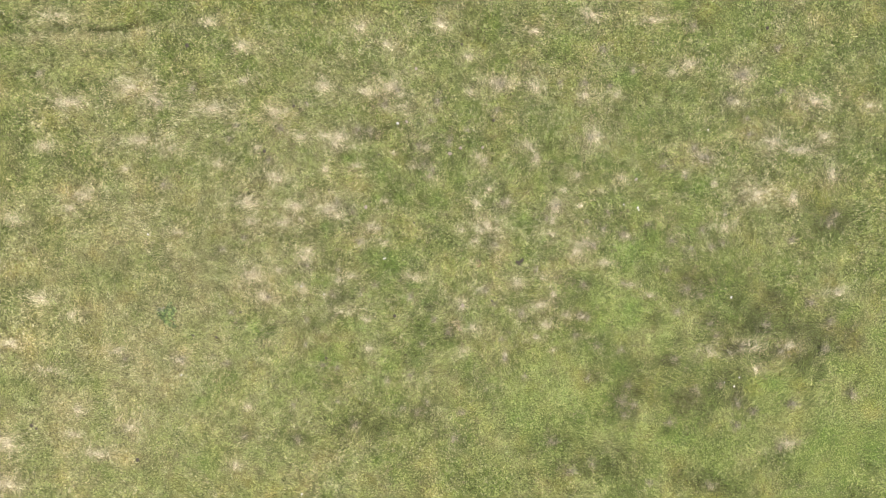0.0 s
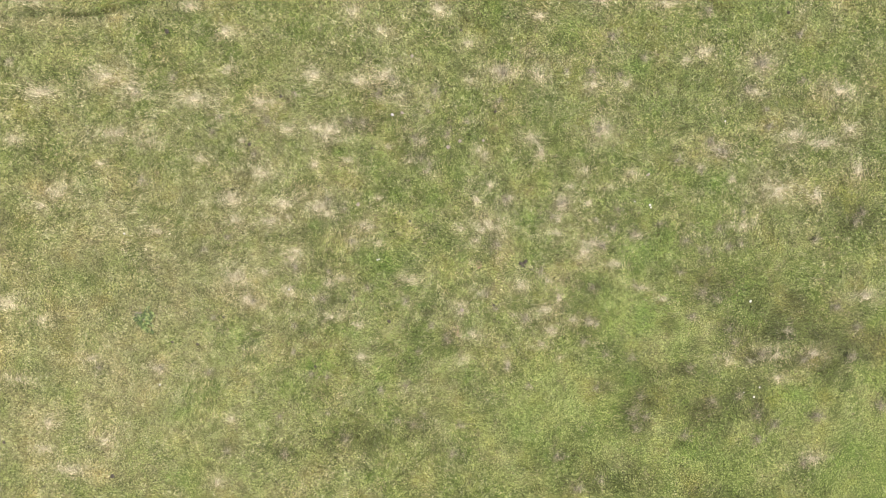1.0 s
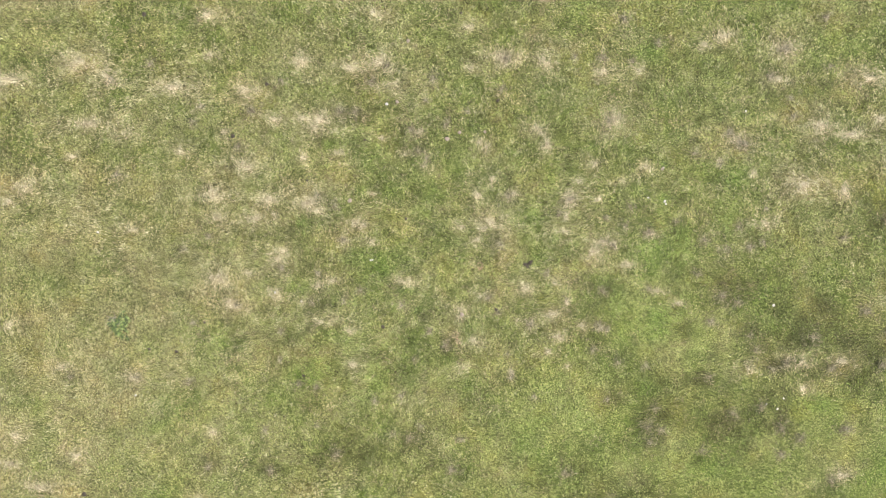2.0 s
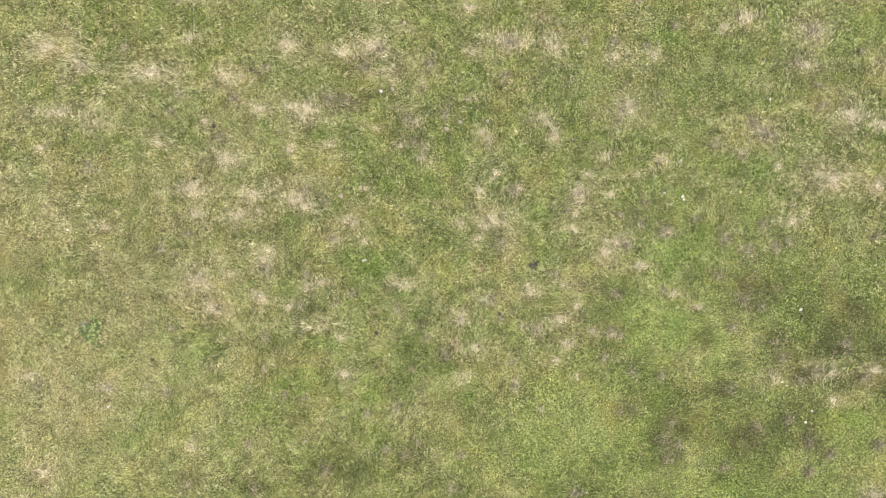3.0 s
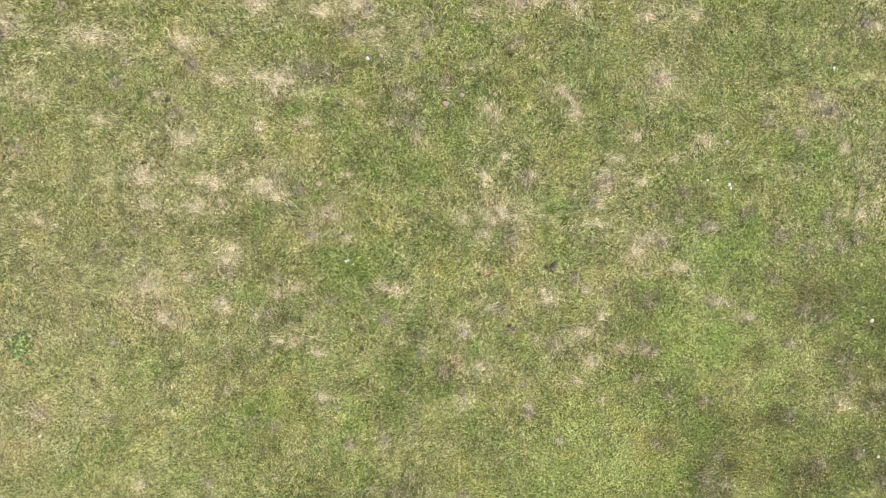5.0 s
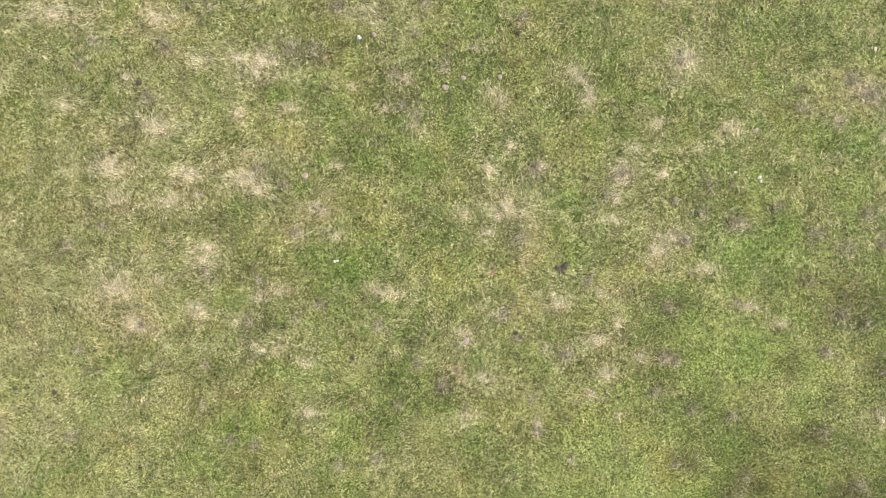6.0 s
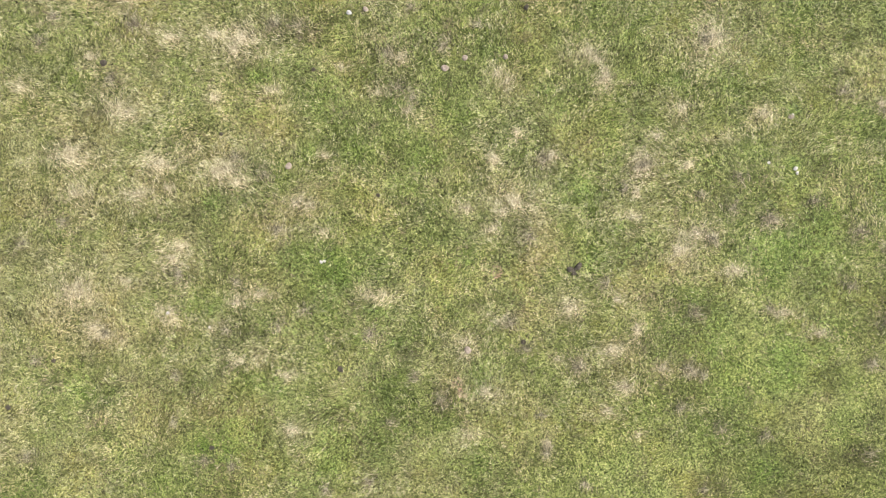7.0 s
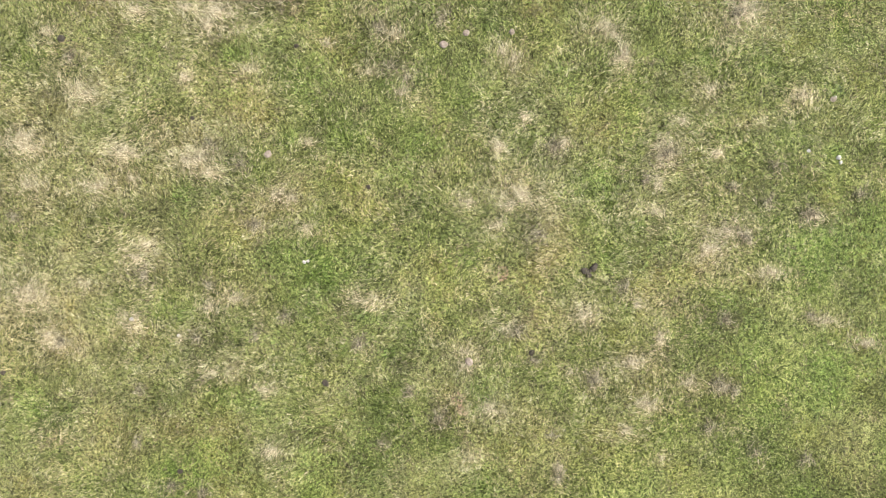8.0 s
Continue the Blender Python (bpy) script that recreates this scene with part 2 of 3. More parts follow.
STRAW_MIDDLE_WEST = [
    (-1.99, -1.87, 0.83, 0.41, 1), (-6.76, -4.29, 0.83, 0.41, 0.9), (-5.28, -4.83, 0.65, 0.3, 0.8), (-7.17, -2.18, 0.44, 0.41, 0.8), (-9.58, -2.65, 0.55, 0.44, 0.9),
    (-11.98, -3.41, 0.63, 0.37, 0.9), (-12.95, -1.93, 0.78, 0.55, 1), (-11.10, -1.46, 0.74, 0.33, 0.8), (-6.25, -1.89, 0.59, 0.33, 0.7), (-8.08, -3.10, 0.18, 0.15, 1),
    (-5.07, -6.74, 0.48, 0.26, 1), (-4.43, 1.36, 0.63, 0.33, 1), (-5.63, 0.52, 0.33, 0.22, 0.9), (-4.05, 0.43, 0.48, 0.33, 0.7), (-7.91, 2.65, 0.63, 0.37, 1),
    (-7.15, 2.28, 0.41, 0.33, 0.9), (-9.98, 3.02, 0.48, 0.37, 0.9),
]
STRAW_MIDDLE_NORTH = [
    (-8.05, 5.47, 0.33, 0.33, 0.9), (-11.24, 4.81, 0.52, 0.3, 0.9), (-7.33, 7.18, 0.7, 0.41, 1), (-8.10, 7.75, 0.52, 0.22, 0.9), (-12.62, 6.89, 0.41, 0.24, 0.7),
    (-13.38, 3.39, 0.63, 0.48, 0.8), (-9.77, 1.99, 0.44, 0.28, 0.8), (-9.17, -0.06, 0.48, 0.3, 0.9), (-3.99, 3.23, 0.33, 0.17, 0.8), (-1.13, 6.90, 0.41, 0.55, 0.7),
    (-0.93, 4.93, 0.52, 0.33, 0.6), (-3.38, 6.52, 0.41, 0.26, 0.7), (-2.06, 5.58, 0.55, 0.33, 0.5), (-5.99, 5.67, 0.63, 0.33, 0.6), (2.42, 6.25, 0.33, 0.3, 0.9),
    (2.70, 5.68, 0.18, 0.41, 0.8), (3.16, 4.19, 0.48, 0.41, 0.6), (2.33, 3.19, 0.26, 0.33, 1),
]
STRAW_MIDDLE_EAST = [
    (6.04, 6.82, 0.48, 0.22, 1), (6.22, 6.07, 0.52, 0.37, 0.9), (7.78, 2.99, 0.48, 0.52, 1), (7.50, 1.97, 0.3, 0.24, 0.8), (9.44, 2.99, 0.33, 0.3, 0.8),
    (8.34, 4.01, 0.55, 0.26, 0.6), (9.27, 5.04, 0.55, 0.33, 0.6), (12.21, 4.86, 0.41, 0.33, 0.9), (10.73, 3.93, 0.59, 0.15, 0.6), (11.14, -0.97, 0.7, 0.3, 1),
    (5.19, -2.28, 0.52, 0.41, 1), (6.84, -2.00, 0.44, 0.37, 0.6), (6.65, -3.83, 0.78, 0.37, 1), (7.57, -3.09, 0.33, 0.55, 0.7), (8.47, -4.54, 0.63, 0.3, 0.8),
    (5.46, -4.38, 0.41, 0.41, 0.9), (7.01, -5.19, 0.74, 0.48, 0.8), (2.61, 1.20, 0.48, 0.33, 0.8), (4.46, 3.35, 0.37, 0.26, 0.7),
]
STRAW_MIDDLE_SOUTH = [
    (1.34, -3.59, 0.48, 0.26, 0.9), (1.25, -4.05, 0.41, 0.26, 0.9), (2.08, -5.41, 0.59, 0.33, 1), (1.45, -6.96, 0.48, 0.26, 1), (4.27, -7.29, 0.2, 0.37, 1),
    (2.71, -2.76, 0.52, 0.26, 0.8), (7.54, -6.94, 0.22, 0.22, 1), (9.56, -4.71, 0.44, 0.22, 0.9), (7.40, 0.95, 0.74, 0.55, 0.6), (9.14, -0.15, 0.63, 0.44, 0.8),
    (4.64, -4.21, 0.33, 0.22, 0.6), (12.53, 0.97, 0.55, 0.33, 0.6), (14.11, -3.23, 0.59, 0.26, 0.8), (12.85, -2.51, 0.59, 0.26, 0.6), (2.25, 0.55, 0.44, 0.3, 0.8),
    (1.32, 1.29, 0.48, 0.3, 0.6), (6.37, -6.01, 0.52, 0.3, 0.6),
]
DARK_OUTER = [
    (12.47, -10.07, 0.84, 1.3, 1), (22.02, -4.53, 1.3, 1.15, 0.9), (24.50, -6.52, 1.99, 0.84, 0.8), (27.36, -6.06, 1.22, 0.84, 0.9), (26.22, 1.96, 0.92, 0.69, 0.9),
    (17.82, -1.94, 1.68, 0.61, 0.9), (20.49, -9.88, 0.84, 1.37, 0.6), (16.67, -7.78, 1.07, 1.37, 0.6), (18.96, -9.50, 1.3, 0.99, 0.5), (7.89, -12.93, 1.37, 0.69, 0.5),
    (10.56, -14.46, 1.99, 0.84, 0.6), (17.81, -15.98, 1.3, 0.69, 0.9), (15.53, -10.72, 1.07, 0.99, 0.7), (-10.05, -12.93, 0.84, 0.34, 0.8), (-13.29, -12.55, 0.53, 0.34, 0.8),
    (-5.09, 8.14, 1.45, 0.5, 0.6), (1.02, -12.55, 0.92, 0.5, 0.7), (-1.57, -11.21, 0.46, 0.46, 0.9), (-5.47, -12.05, 1.37, 0.61, 0.7), (-9.10, 0.81, 0.84, 0.42, 0.6),
]
DARK_MIDDLE = [
    (-1.31, 5.96, 0.44, 0.48, 0.7), (-0.75, 5.21, 0.37, 0.3, 0.6), (5.85, 5.50, 0.41, 0.22, 0.8), (0.34, -5.60, 0.33, 0.48, 0.9), (9.76, -2.35, 0.66, 0.44, 0.7),
    (11.26, 1.89, 0.85, 0.66, 0.5), (13.44, 0.98, 0.44, 0.37, 0.5), (-6.60, -3.28, 0.48, 0.26, 0.8), (-9.35, -4.77, 0.33, 0.26, 0.7), (-0.77, -3.88, 0.33, 0.41, 0.8),
    (-1.13, 6.62, 0.33, 0.41, 0.6), (9.65, -4.53, 0.44, 0.26, 0.9), (12.98, -6.13, 0.55, 0.48, 0.6), (9.28, -5.71, 0.41, 0.33, 0.6),
]
LUSH = [
    (12.86, 0.24, 1.83, 1.45, 0.8), (12.09, -3.96, 2.1, 1.45, 0.6), (-22.27, -2.24, 1.53, 0.57, 0.6), (-15.20, -9.88, 1.53, 1.07, 0.6), (-13.49, -6.06, 1.15, 0.92, 0.5),
    (17.64, 4.44, 1.45, 0.69, 0.7), (19.36, 14.94, 1.3, 0.92, 0.4), (-8.52, -2.24, 1.53, 0.38, 0.8), (-7.57, -7.59, 1.07, 0.5, 0.7), (-3.56, -0.72, 1.45, 0.92, 0.6),
    (23.94, 12.08, 1.45, 0.92, 0.5), (12.48, 11.51, 0.76, 0.53, 0.7), (-0.89, 5.39, 2.29, 1.45, 0.5), (19.73, -2.63, 1.07, 0.53, 0.7), (21.25, -9.50, 1.07, 0.69, 0.5),
    (27.36, -13.69, 2.67, 1.68, 0.6), (17.06, 1.96, 0.99, 0.76, 0.7), (7.13, -10.64, 3.05, 1.91, 0.35), (-6.23, -4.99, 0.84, 0.46, 0.7), (15.91, -12.17, 2.29, 1.53, 0.35),
]
DARK_SOUTH_EAST = [
    (17.07, -2.78, 0.92, 0.49, 1), (12.80, -9.68, 0.62, 1.05, 1), (21.71, -5.11, 1.11, 0.74, 1), (18.61, -5.45, 0.77, 0.74, 0.7), (20.60, -6.77, 1.73, 0.43, 0.7),
    (23.93, -6.55, 0.55, 1.11, 0.9), (17.24, -10.10, 1.17, 0.62, 0.8), (15.81, -7.66, 0.86, 0.55, 0.8), (10.14, -8.89, 0.46, 0.43, 0.8), (14.60, -4.90, 0.43, 0.37, 0.6),
    (11.22, -6.13, 0.43, 0.37, 0.6), (19.82, -3.67, 0.74, 0.55, 0.6),
]
LUSH_SOUTH_EAST = [
    (19.40, -2.66, 0.4, 0.4, 0.9), (12.70, -3.89, 0.4, 0.4, 0.9), (22.35, -9.21, 1.05, 0.49, 0.9), (12.26, -8.24, 0.46, 0.43, 0.8),
]
LUSH_MIDDLE_WEST = [
    (-7.99, -2.38, 0.33, 0.3, 0.9), (-1.87, -2.44, 0.55, 0.22, 0.8), (-1.31, -3.63, 0.22, 0.18, 0.9), (-5.53, -5.40, 0.44, 0.26, 0.8), (-7.35, -6.69, 0.55, 0.3, 0.7),
    (-3.18, -0.69, 0.74, 0.33, 0.7), (-8.06, 1.62, 0.33, 0.3, 1), (-0.44, 3.33, 0.74, 0.44, 0.6), (-4.54, 3.41, 0.33, 0.26, 0.8), (2.23, 7.10, 0.52, 0.33, 0.8),
    (4.28, 5.78, 0.33, 0.26, 0.6), (5.57, 2.05, 0.66, 0.44, 0.6), (9.09, 6.17, 0.66, 0.33, 0.6), (13.32, 4.96, 0.22, 0.18, 1), (13.29, 3.01, 0.26, 0.22, 0.9),
    (13.98, 0.24, 0.52, 0.44, 0.8),
]
LUSH_MIDDLE_EAST = [
    (6.85, 0.58, 0.26, 0.22, 0.8), (11.79, 0.05, 0.66, 0.26, 0.7), (1.33, -0.56, 0.52, 0.26, 0.8), (6.47, -2.20, 0.3, 0.22, 0.7), (12.47, -3.80, 0.52, 0.37, 0.8),
    (1.71, -5.34, 0.28, 0.24, 0.8), (-6.56, 6.14, 0.48, 0.3, 0.5), (-12.26, 0.30, 0.3, 0.22, 0.7), (-12.86, -5.44, 0.66, 0.41, 0.6), (-10.73, -1.00, 0.37, 0.22, 0.4),
]
PALE_SOUTH_EAST = [
    (11.72, -3.68, 1.39, 1.17, 0.9), (15.05, -6.13, 1.48, 1.05, 1), (14.79, -10.10, 1.05, 0.74, 0.9), (9.04, -8.34, 1.17, 0.74, 0.8), (17.34, -7.96, 0.62, 0.49, 0.5),
    (7.22, -10.72, 1.36, 0.92, 0.7), (21.29, -11.31, 1.36, 0.92, 0.7), (12.42, -12.54, 1.23, 0.68, 0.6),
]
WITHERED_MIDDLE = [
    (-6.49, -3.20, 0.44, 0.24, 1), (-8.67, 4.15, 0.37, 0.17, 0.8), (-9.35, -4.77, 0.33, 0.24, 0.9), (-1.85, -4.80, 0.37, 0.3, 0.5), (5.46, -4.20, 0.3, 0.33, 0.7),
    (9.65, -4.59, 0.41, 0.24, 1), (8.43, -5.36, 0.3, 0.18, 1), (7.51, -6.87, 0.18, 0.22, 1), (4.28, 3.35, 0.44, 0.26, 0.6), (-1.12, 5.81, 0.48, 0.37, 0.9),
    (7.50, 2.10, 0.26, 0.22, 0.9), (-0.77, -3.97, 0.3, 0.37, 0.8), (9.28, -5.89, 0.3, 0.26, 0.6), (12.37, 2.45, 0.37, 0.55, 0.5),
]
WITHERED_WEST = [
    (-14.31, -4.31, 0.46, 0.31, 0.7), (-11.13, 7.89, 0.86, 0.4, 0.8), (-9.43, 9.54, 0.68, 0.4, 0.8), (-14.39, 8.52, 0.46, 0.31, 0.8), (-9.14, 12.09, 0.74, 0.43, 0.6),
    (-4.17, 10.06, 0.74, 0.43, 0.7), (-0.15, 9.91, 0.62, 0.4, 0.7), (-5.71, 8.20, 0.4, 0.34, 0.8), (-1.23, 5.72, 0.43, 0.31, 0.9), (-10.26, -13.13, 0.62, 0.4, 0.8),
    (-16.42, -9.99, 0.43, 0.25, 0.7), (-6.91, -3.63, 0.43, 0.22, 0.9), (-13.48, -12.89, 0.4, 0.25, 0.8), (-1.98, -11.19, 0.34, 0.31, 1), (-2.59, -9.82, 0.31, 0.28, 0.6),
    (-0.91, -3.99, 0.37, 0.31, 0.8), (-17.67, -7.69, 0.55, 0.31, 0.6), (-4.63, 6.25, 0.37, 0.25, 0.6),
]
# grey withered tufts: x, y, radius
WITHERED_TUFTS_NORTH_WEST = [
    (-27.54, 12.06, 0.30), (-19.36, 10.05, 0.43), (-19.02, 4.41, 0.48), (-17.06, 10.96, 0.38), (-14.57, 7.48, 0.27), (-14.03, 8.41, 0.27),
    (-13.55, 0.75, 0.43), (-11.83, 6.04, 0.38), (-11.04, 8.14, 0.54), (-9.28, 9.99, 0.38), (-7.20, 3.19, 0.27), (-6.12, 2.52, 0.32),
    (-5.88, 8.08, 0.43), (-5.70, 0.49, 0.27), (-4.93, 8.08, 0.38), (-3.98, 9.86, 0.59), (-3.04, 10.81, 0.38), (-1.67, 7.05, 0.43),
    (-1.26, 5.77, 0.38), (-0.73, 8.76, 0.22), (-0.72, 5.37, 0.22), (-0.32, 10.13, 0.67),
]
WITHERED_TUFTS_NORTH_EAST = [
    (0.49, 7.40, 0.43), (1.71, 8.14, 0.22), (3.60, 0.36, 0.43), (3.74, 9.44, 0.38), (4.02, 11.22, 0.48), (4.14, 3.20, 0.43),
    (7.11, 2.12, 0.27), (7.78, 2.93, 0.38), (8.08, 11.35, 0.27), (9.70, 11.35, 0.48), (9.93, 1.85, 0.22), (10.09, 7.54, 0.38),
    (10.32, 0.24, 0.32), (10.97, 13.55, 0.49), (11.00, 1.32, 0.38), (11.28, 2.53, 0.38), (11.46, 11.08, 0.27), (12.34, 1.05, 0.48),
    (13.03, 12.24, 0.37), (13.96, 1.59, 0.27), (15.06, 5.64, 0.43), (15.56, 0.51, 0.43), (16.54, 4.96, 0.22), (17.14, 15.23, 0.37),
    (17.23, 6.86, 0.38), (17.71, 1.32, 0.32), (18.03, 6.18, 0.54), (18.37, 0.11, 0.38), (19.18, 0.38, 0.27), (19.33, 2.40, 0.22),
]
WITHERED_TUFTS_NORTH_EAST_FAR = [
    (19.68, 10.26, 0.32), (20.51, 11.87, 0.60), (20.75, 8.89, 0.27), (21.00, 7.81, 0.38), (22.94, 13.74, 0.37), (23.13, 10.75, 0.30),
    (23.87, 0.65, 0.37), (26.49, 1.77, 0.41), (26.86, 2.33, 0.34),
]
WITHERED_TUFTS_SOUTH_WEST = [
    (-21.75, -7.57, 0.37), (-17.78, -7.60, 0.27), (-15.03, -0.06, 0.32), (-14.68, -7.86, 0.32), (-14.44, -4.37, 0.22), (-13.52, -12.80, 0.26),
    (-11.89, -3.29, 0.32), (-10.21, -10.65, 0.27), (-9.97, -12.99, 0.30), (-9.43, -6.51, 0.27), (-9.31, -4.90, 0.22), (-9.20, -1.13, 0.54),
    (-8.28, -7.95, 0.34), (-7.44, -3.15, 0.27), (-7.27, -8.11, 0.32), (-7.26, -10.38, 0.16), (-7.18, -1.40, 0.22), (-6.04, -12.06, 0.45),
    (-5.55, -3.01, 0.22), (-4.61, -2.47, 0.32), (-3.78, -8.90, 0.32), (-2.70, -10.89, 0.22), (-2.18, -3.27, 0.38), (-2.17, -8.63, 0.38),
    (-1.76, -11.16, 0.27), (-1.50, -6.49, 0.22), (-1.09, -10.49, 0.22), (-0.56, -4.88, 0.27),
]
WITHERED_TUFTS_SOUTH_EAST = [
    (0.38, -5.68, 0.48), (0.69, -12.99, 0.45), (1.32, -11.15, 0.32), (2.93, -2.86, 0.27), (3.46, -3.80, 0.32), (4.00, -6.21, 0.22),
    (4.27, -7.54, 0.27), (5.34, -4.47, 0.32), (5.60, -8.61, 0.22), (6.42, -1.38, 0.32), (7.42, -13.18, 0.49), (8.73, -15.24, 0.49),
    (9.09, -5.93, 0.22), (9.37, -4.46, 0.27), (9.64, -2.45, 0.38), (9.88, -8.86, 0.24), (9.90, -4.73, 0.22), (10.22, -14.68, 0.34),
    (10.56, -6.73, 0.32), (12.16, -6.86, 0.27), (12.27, -10.45, 0.48), (12.32, -2.31, 0.27), (12.40, -11.38, 0.32), (12.68, -9.39, 0.32),
    (13.07, -10.58, 0.35), (14.15, -15.99, 0.30), (15.28, -1.50, 0.27), (15.46, -11.87, 0.34), (15.90, -7.52, 0.27), (16.06, -4.18, 0.38),
]
WITHERED_TUFTS_SOUTH_EAST_FAR = [
    (16.74, -2.71, 0.59), (16.90, -0.02, 0.48), (17.21, -9.64, 0.32), (17.67, -3.11, 0.27), (18.26, -16.17, 0.37), (18.32, -5.11, 0.22),
    (18.71, -5.91, 0.32), (18.95, -9.24, 0.32), (19.64, -7.11, 0.38), (20.13, -12.06, 0.45), (20.13, -10.56, 0.41), (20.44, -6.71, 0.43),
    (21.25, -11.13, 0.49), (22.00, -5.14, 0.49), (22.94, -13.56, 0.30), (23.12, -7.01, 0.49), (23.87, -10.57, 0.52), (25.18, -3.65, 0.49),
    (26.12, -6.83, 0.52), (26.49, -4.96, 0.45), (27.98, -9.82, 0.52),
]
WITHERED_TUFTS = WITHERED_TUFTS_NORTH_WEST + WITHERED_TUFTS_NORTH_EAST + WITHERED_TUFTS_NORTH_EAST_FAR + WITHERED_TUFTS_SOUTH_WEST + WITHERED_TUFTS_SOUTH_EAST + WITHERED_TUFTS_SOUTH_EAST_FAR
# dung and stones: x, y, radius
DARK_PATS = [(-12.21, 6.70, 0.17), (-3.31, -4.59, 0.16), (3.36, -3.56, 0.13), (-7.80, 4.06, 0.09), (-4.41, 6.48, 0.10),
             (-1.98, 1.80, 0.10), (-8.00, -7.47, 0.12), (-13.84, -4.32, 0.11), (-17.10, -5.90, 0.12), (3.47, 8.80, 0.13), (-15.50, -6.04, 0.13), (-10.21, 9.79, 0.15), (-17.51, 13.92, 0.20), (1.29, 13.99, 0.12),
             (22.23, 15.14, 0.15), (-28.18, -12.09, 0.17), (-27.85, -12.30, 0.12), (-20.93, -14.46, 0.18)]
DRY_PATS = [(-5.29, 2.87, 0.16), (1.34, -3.86, 0.17), (1.20, 6.91, 0.14), (2.71, 6.95, 0.12), (0.46, 6.53, 0.17),
            (-1.84, 12.35, 0.14), (-2.49, 8.72, 0.13), (13.20, 4.75, 0.12)]
STONES = [(13.33, 2.83, 0.11, True), (13.39, 2.67, 0.085, True), (-4.05, -0.66, 0.08, False), (-3.93, -0.63, 0.07, False),
          (12.36, 3.04, 0.08, False), (13.28, 4.82, 0.07, True), (-9.69, -2.56, 0.10, False), (19.92, -9.40, 0.09, True),
          (19.27, -9.11, 0.06, False), (-8.14, -3.08, 0.07, True), (-9.66, -16.78, 0.10, True), (-17.90, -8.62, 0.09, False), (20.28, -8.78, 0.08, False), (-3.11, 8.60, 0.13, False),
          (19.75, -3.32, 0.11, False), (18.18, 8.19, 0.08, True), (-20.19, 1.01, 0.09, True)]
LUMPS = [(-0.13, 0.0, 0.15), (0.0, -0.13, 0.11), (0.16, 0.10, 0.14), (0.22, 0.19, 0.10), (0.04, 0.02, 0.08)]
BARE = [(x, y, 0.8 * r + 0.01) for x, y, r, *rest in DARK_PATS + DRY_PATS + STONES] + [(5.21 + x, y - 0.91, 0.8 * r) for x, y, r in LUMPS] + [(-18.72, -4.48, 0.62)]

rng = np.random.default_rng(7)
LATTICE = rng.random((256, 256))


def drift(x, y, size, seed):
    """Smooth noise from 0 to 1 with cells of that size in metres."""
    u, v = x / size + 37.7 * seed + 91, y / size + 61.3 * seed + 53
    i, j = np.floor(u).astype(int), np.floor(v).astype(int)
    a, b = u - i, v - j
    a, b = a * a * (3 - 2 * a), b * b * (3 - 2 * b)
    i, j, k, m = i % 256, j % 256, (i + 1) % 256, (j + 1) % 256
    return (LATTICE[i, j] * (1 - a) + LATTICE[k, j] * a) * (1 - b) + (LATTICE[i, m] * (1 - a) + LATTICE[k, m] * a) * b


def patches(x, y, rows, wide=1.0):
    out = np.zeros_like(x)
    for px, py, rx, ry, strength in rows:
        rx, ry = rx * wide, ry * wide
        near = np.nonzero((np.abs(x - px) < 3 * rx) & (np.abs(y - py) < 3 * ry))[0]
        q = ((x[near] - px) / rx) ** 2 + ((y[near] - py) / ry) ** 2
        out[near] = np.maximum(out[near], strength * np.exp(-0.8 * q))
    return out


STRAW_ALL = (STRAW_NORTH_WEST + STRAW_NORTH + STRAW_NORTH_EAST + STRAW_EAST + STRAW_SOUTH_WEST
             + STRAW_MIDDLE_WEST + STRAW_MIDDLE_NORTH + STRAW_MIDDLE_EAST + STRAW_MIDDLE_SOUTH)


def trail_offset(x, y):
    """Metres north of the worn cattle trail that runs along the north-west."""
    return y - (14.9 + 0.02 * (x + 26) + 0.0085 * np.maximum(x + 26, 0) ** 2) - 0.12 * np.sin(x * 0.9)


def on_trail(x):
    return np.clip((-14.0 - x) / 6, 0, 1)


def wear(x, y):
    """How far hooves have worn the trail down to the soil; it is grown over at both ends."""
    return on_trail(x) * np.exp(-((trail_offset(x, y) - 0.15) / 0.22) ** 2) * np.exp(-((x + 22.5) / 3.8) ** 2)


def soft_side(x, y):
    """How far a place belongs to the soft, closely grazed south-east."""
    ragged = 0.9 * (drift(x, y, 2.4, 91) - 0.5) + 0.5 * (drift(x, y, 0.8, 92) - 0.5)
    heart = np.clip((x + 3) / 15, 0, 1) * np.clip((1.5 - y) / 9, 0, 1)
    return np.clip(heart * (0.8 + ragged) + 0.25 * ragged * (heart > 0.02), 0, 1)


def ochre_side(x, y):
    """How far a place belongs to the parched west."""
    heart = np.exp(-((x + 19.5) / 11.0) ** 2 - ((y + 3.0) / 6.5) ** 2)
    return np.clip(0.75 * heart + 0.30 * np.clip((-10 - x) / 8, 0, 1) * np.clip((9 - y) / 7, 0, 1), 0, 1)


def lie(x, y):
    """The way the blades lie at a place, in radians."""
    return 2.2 + 3.4 * (drift(x, y, 2.6, 1) - 0.5) + 3.0 * (drift(x, y, 0.7, 2) - 0.5)


def height(x, y):
    """The turf's gentle unevenness."""
    groove = -0.07 * wear(x, y)
    return 0.16 * (drift(x, y, 9.0, 4) - 0.5) + 0.07 * (drift(x, y, 1.7, 5) - 0.5) + groove


def turf_at(x, y):
    return float(height(np.array([x]), np.array([y]))[0])


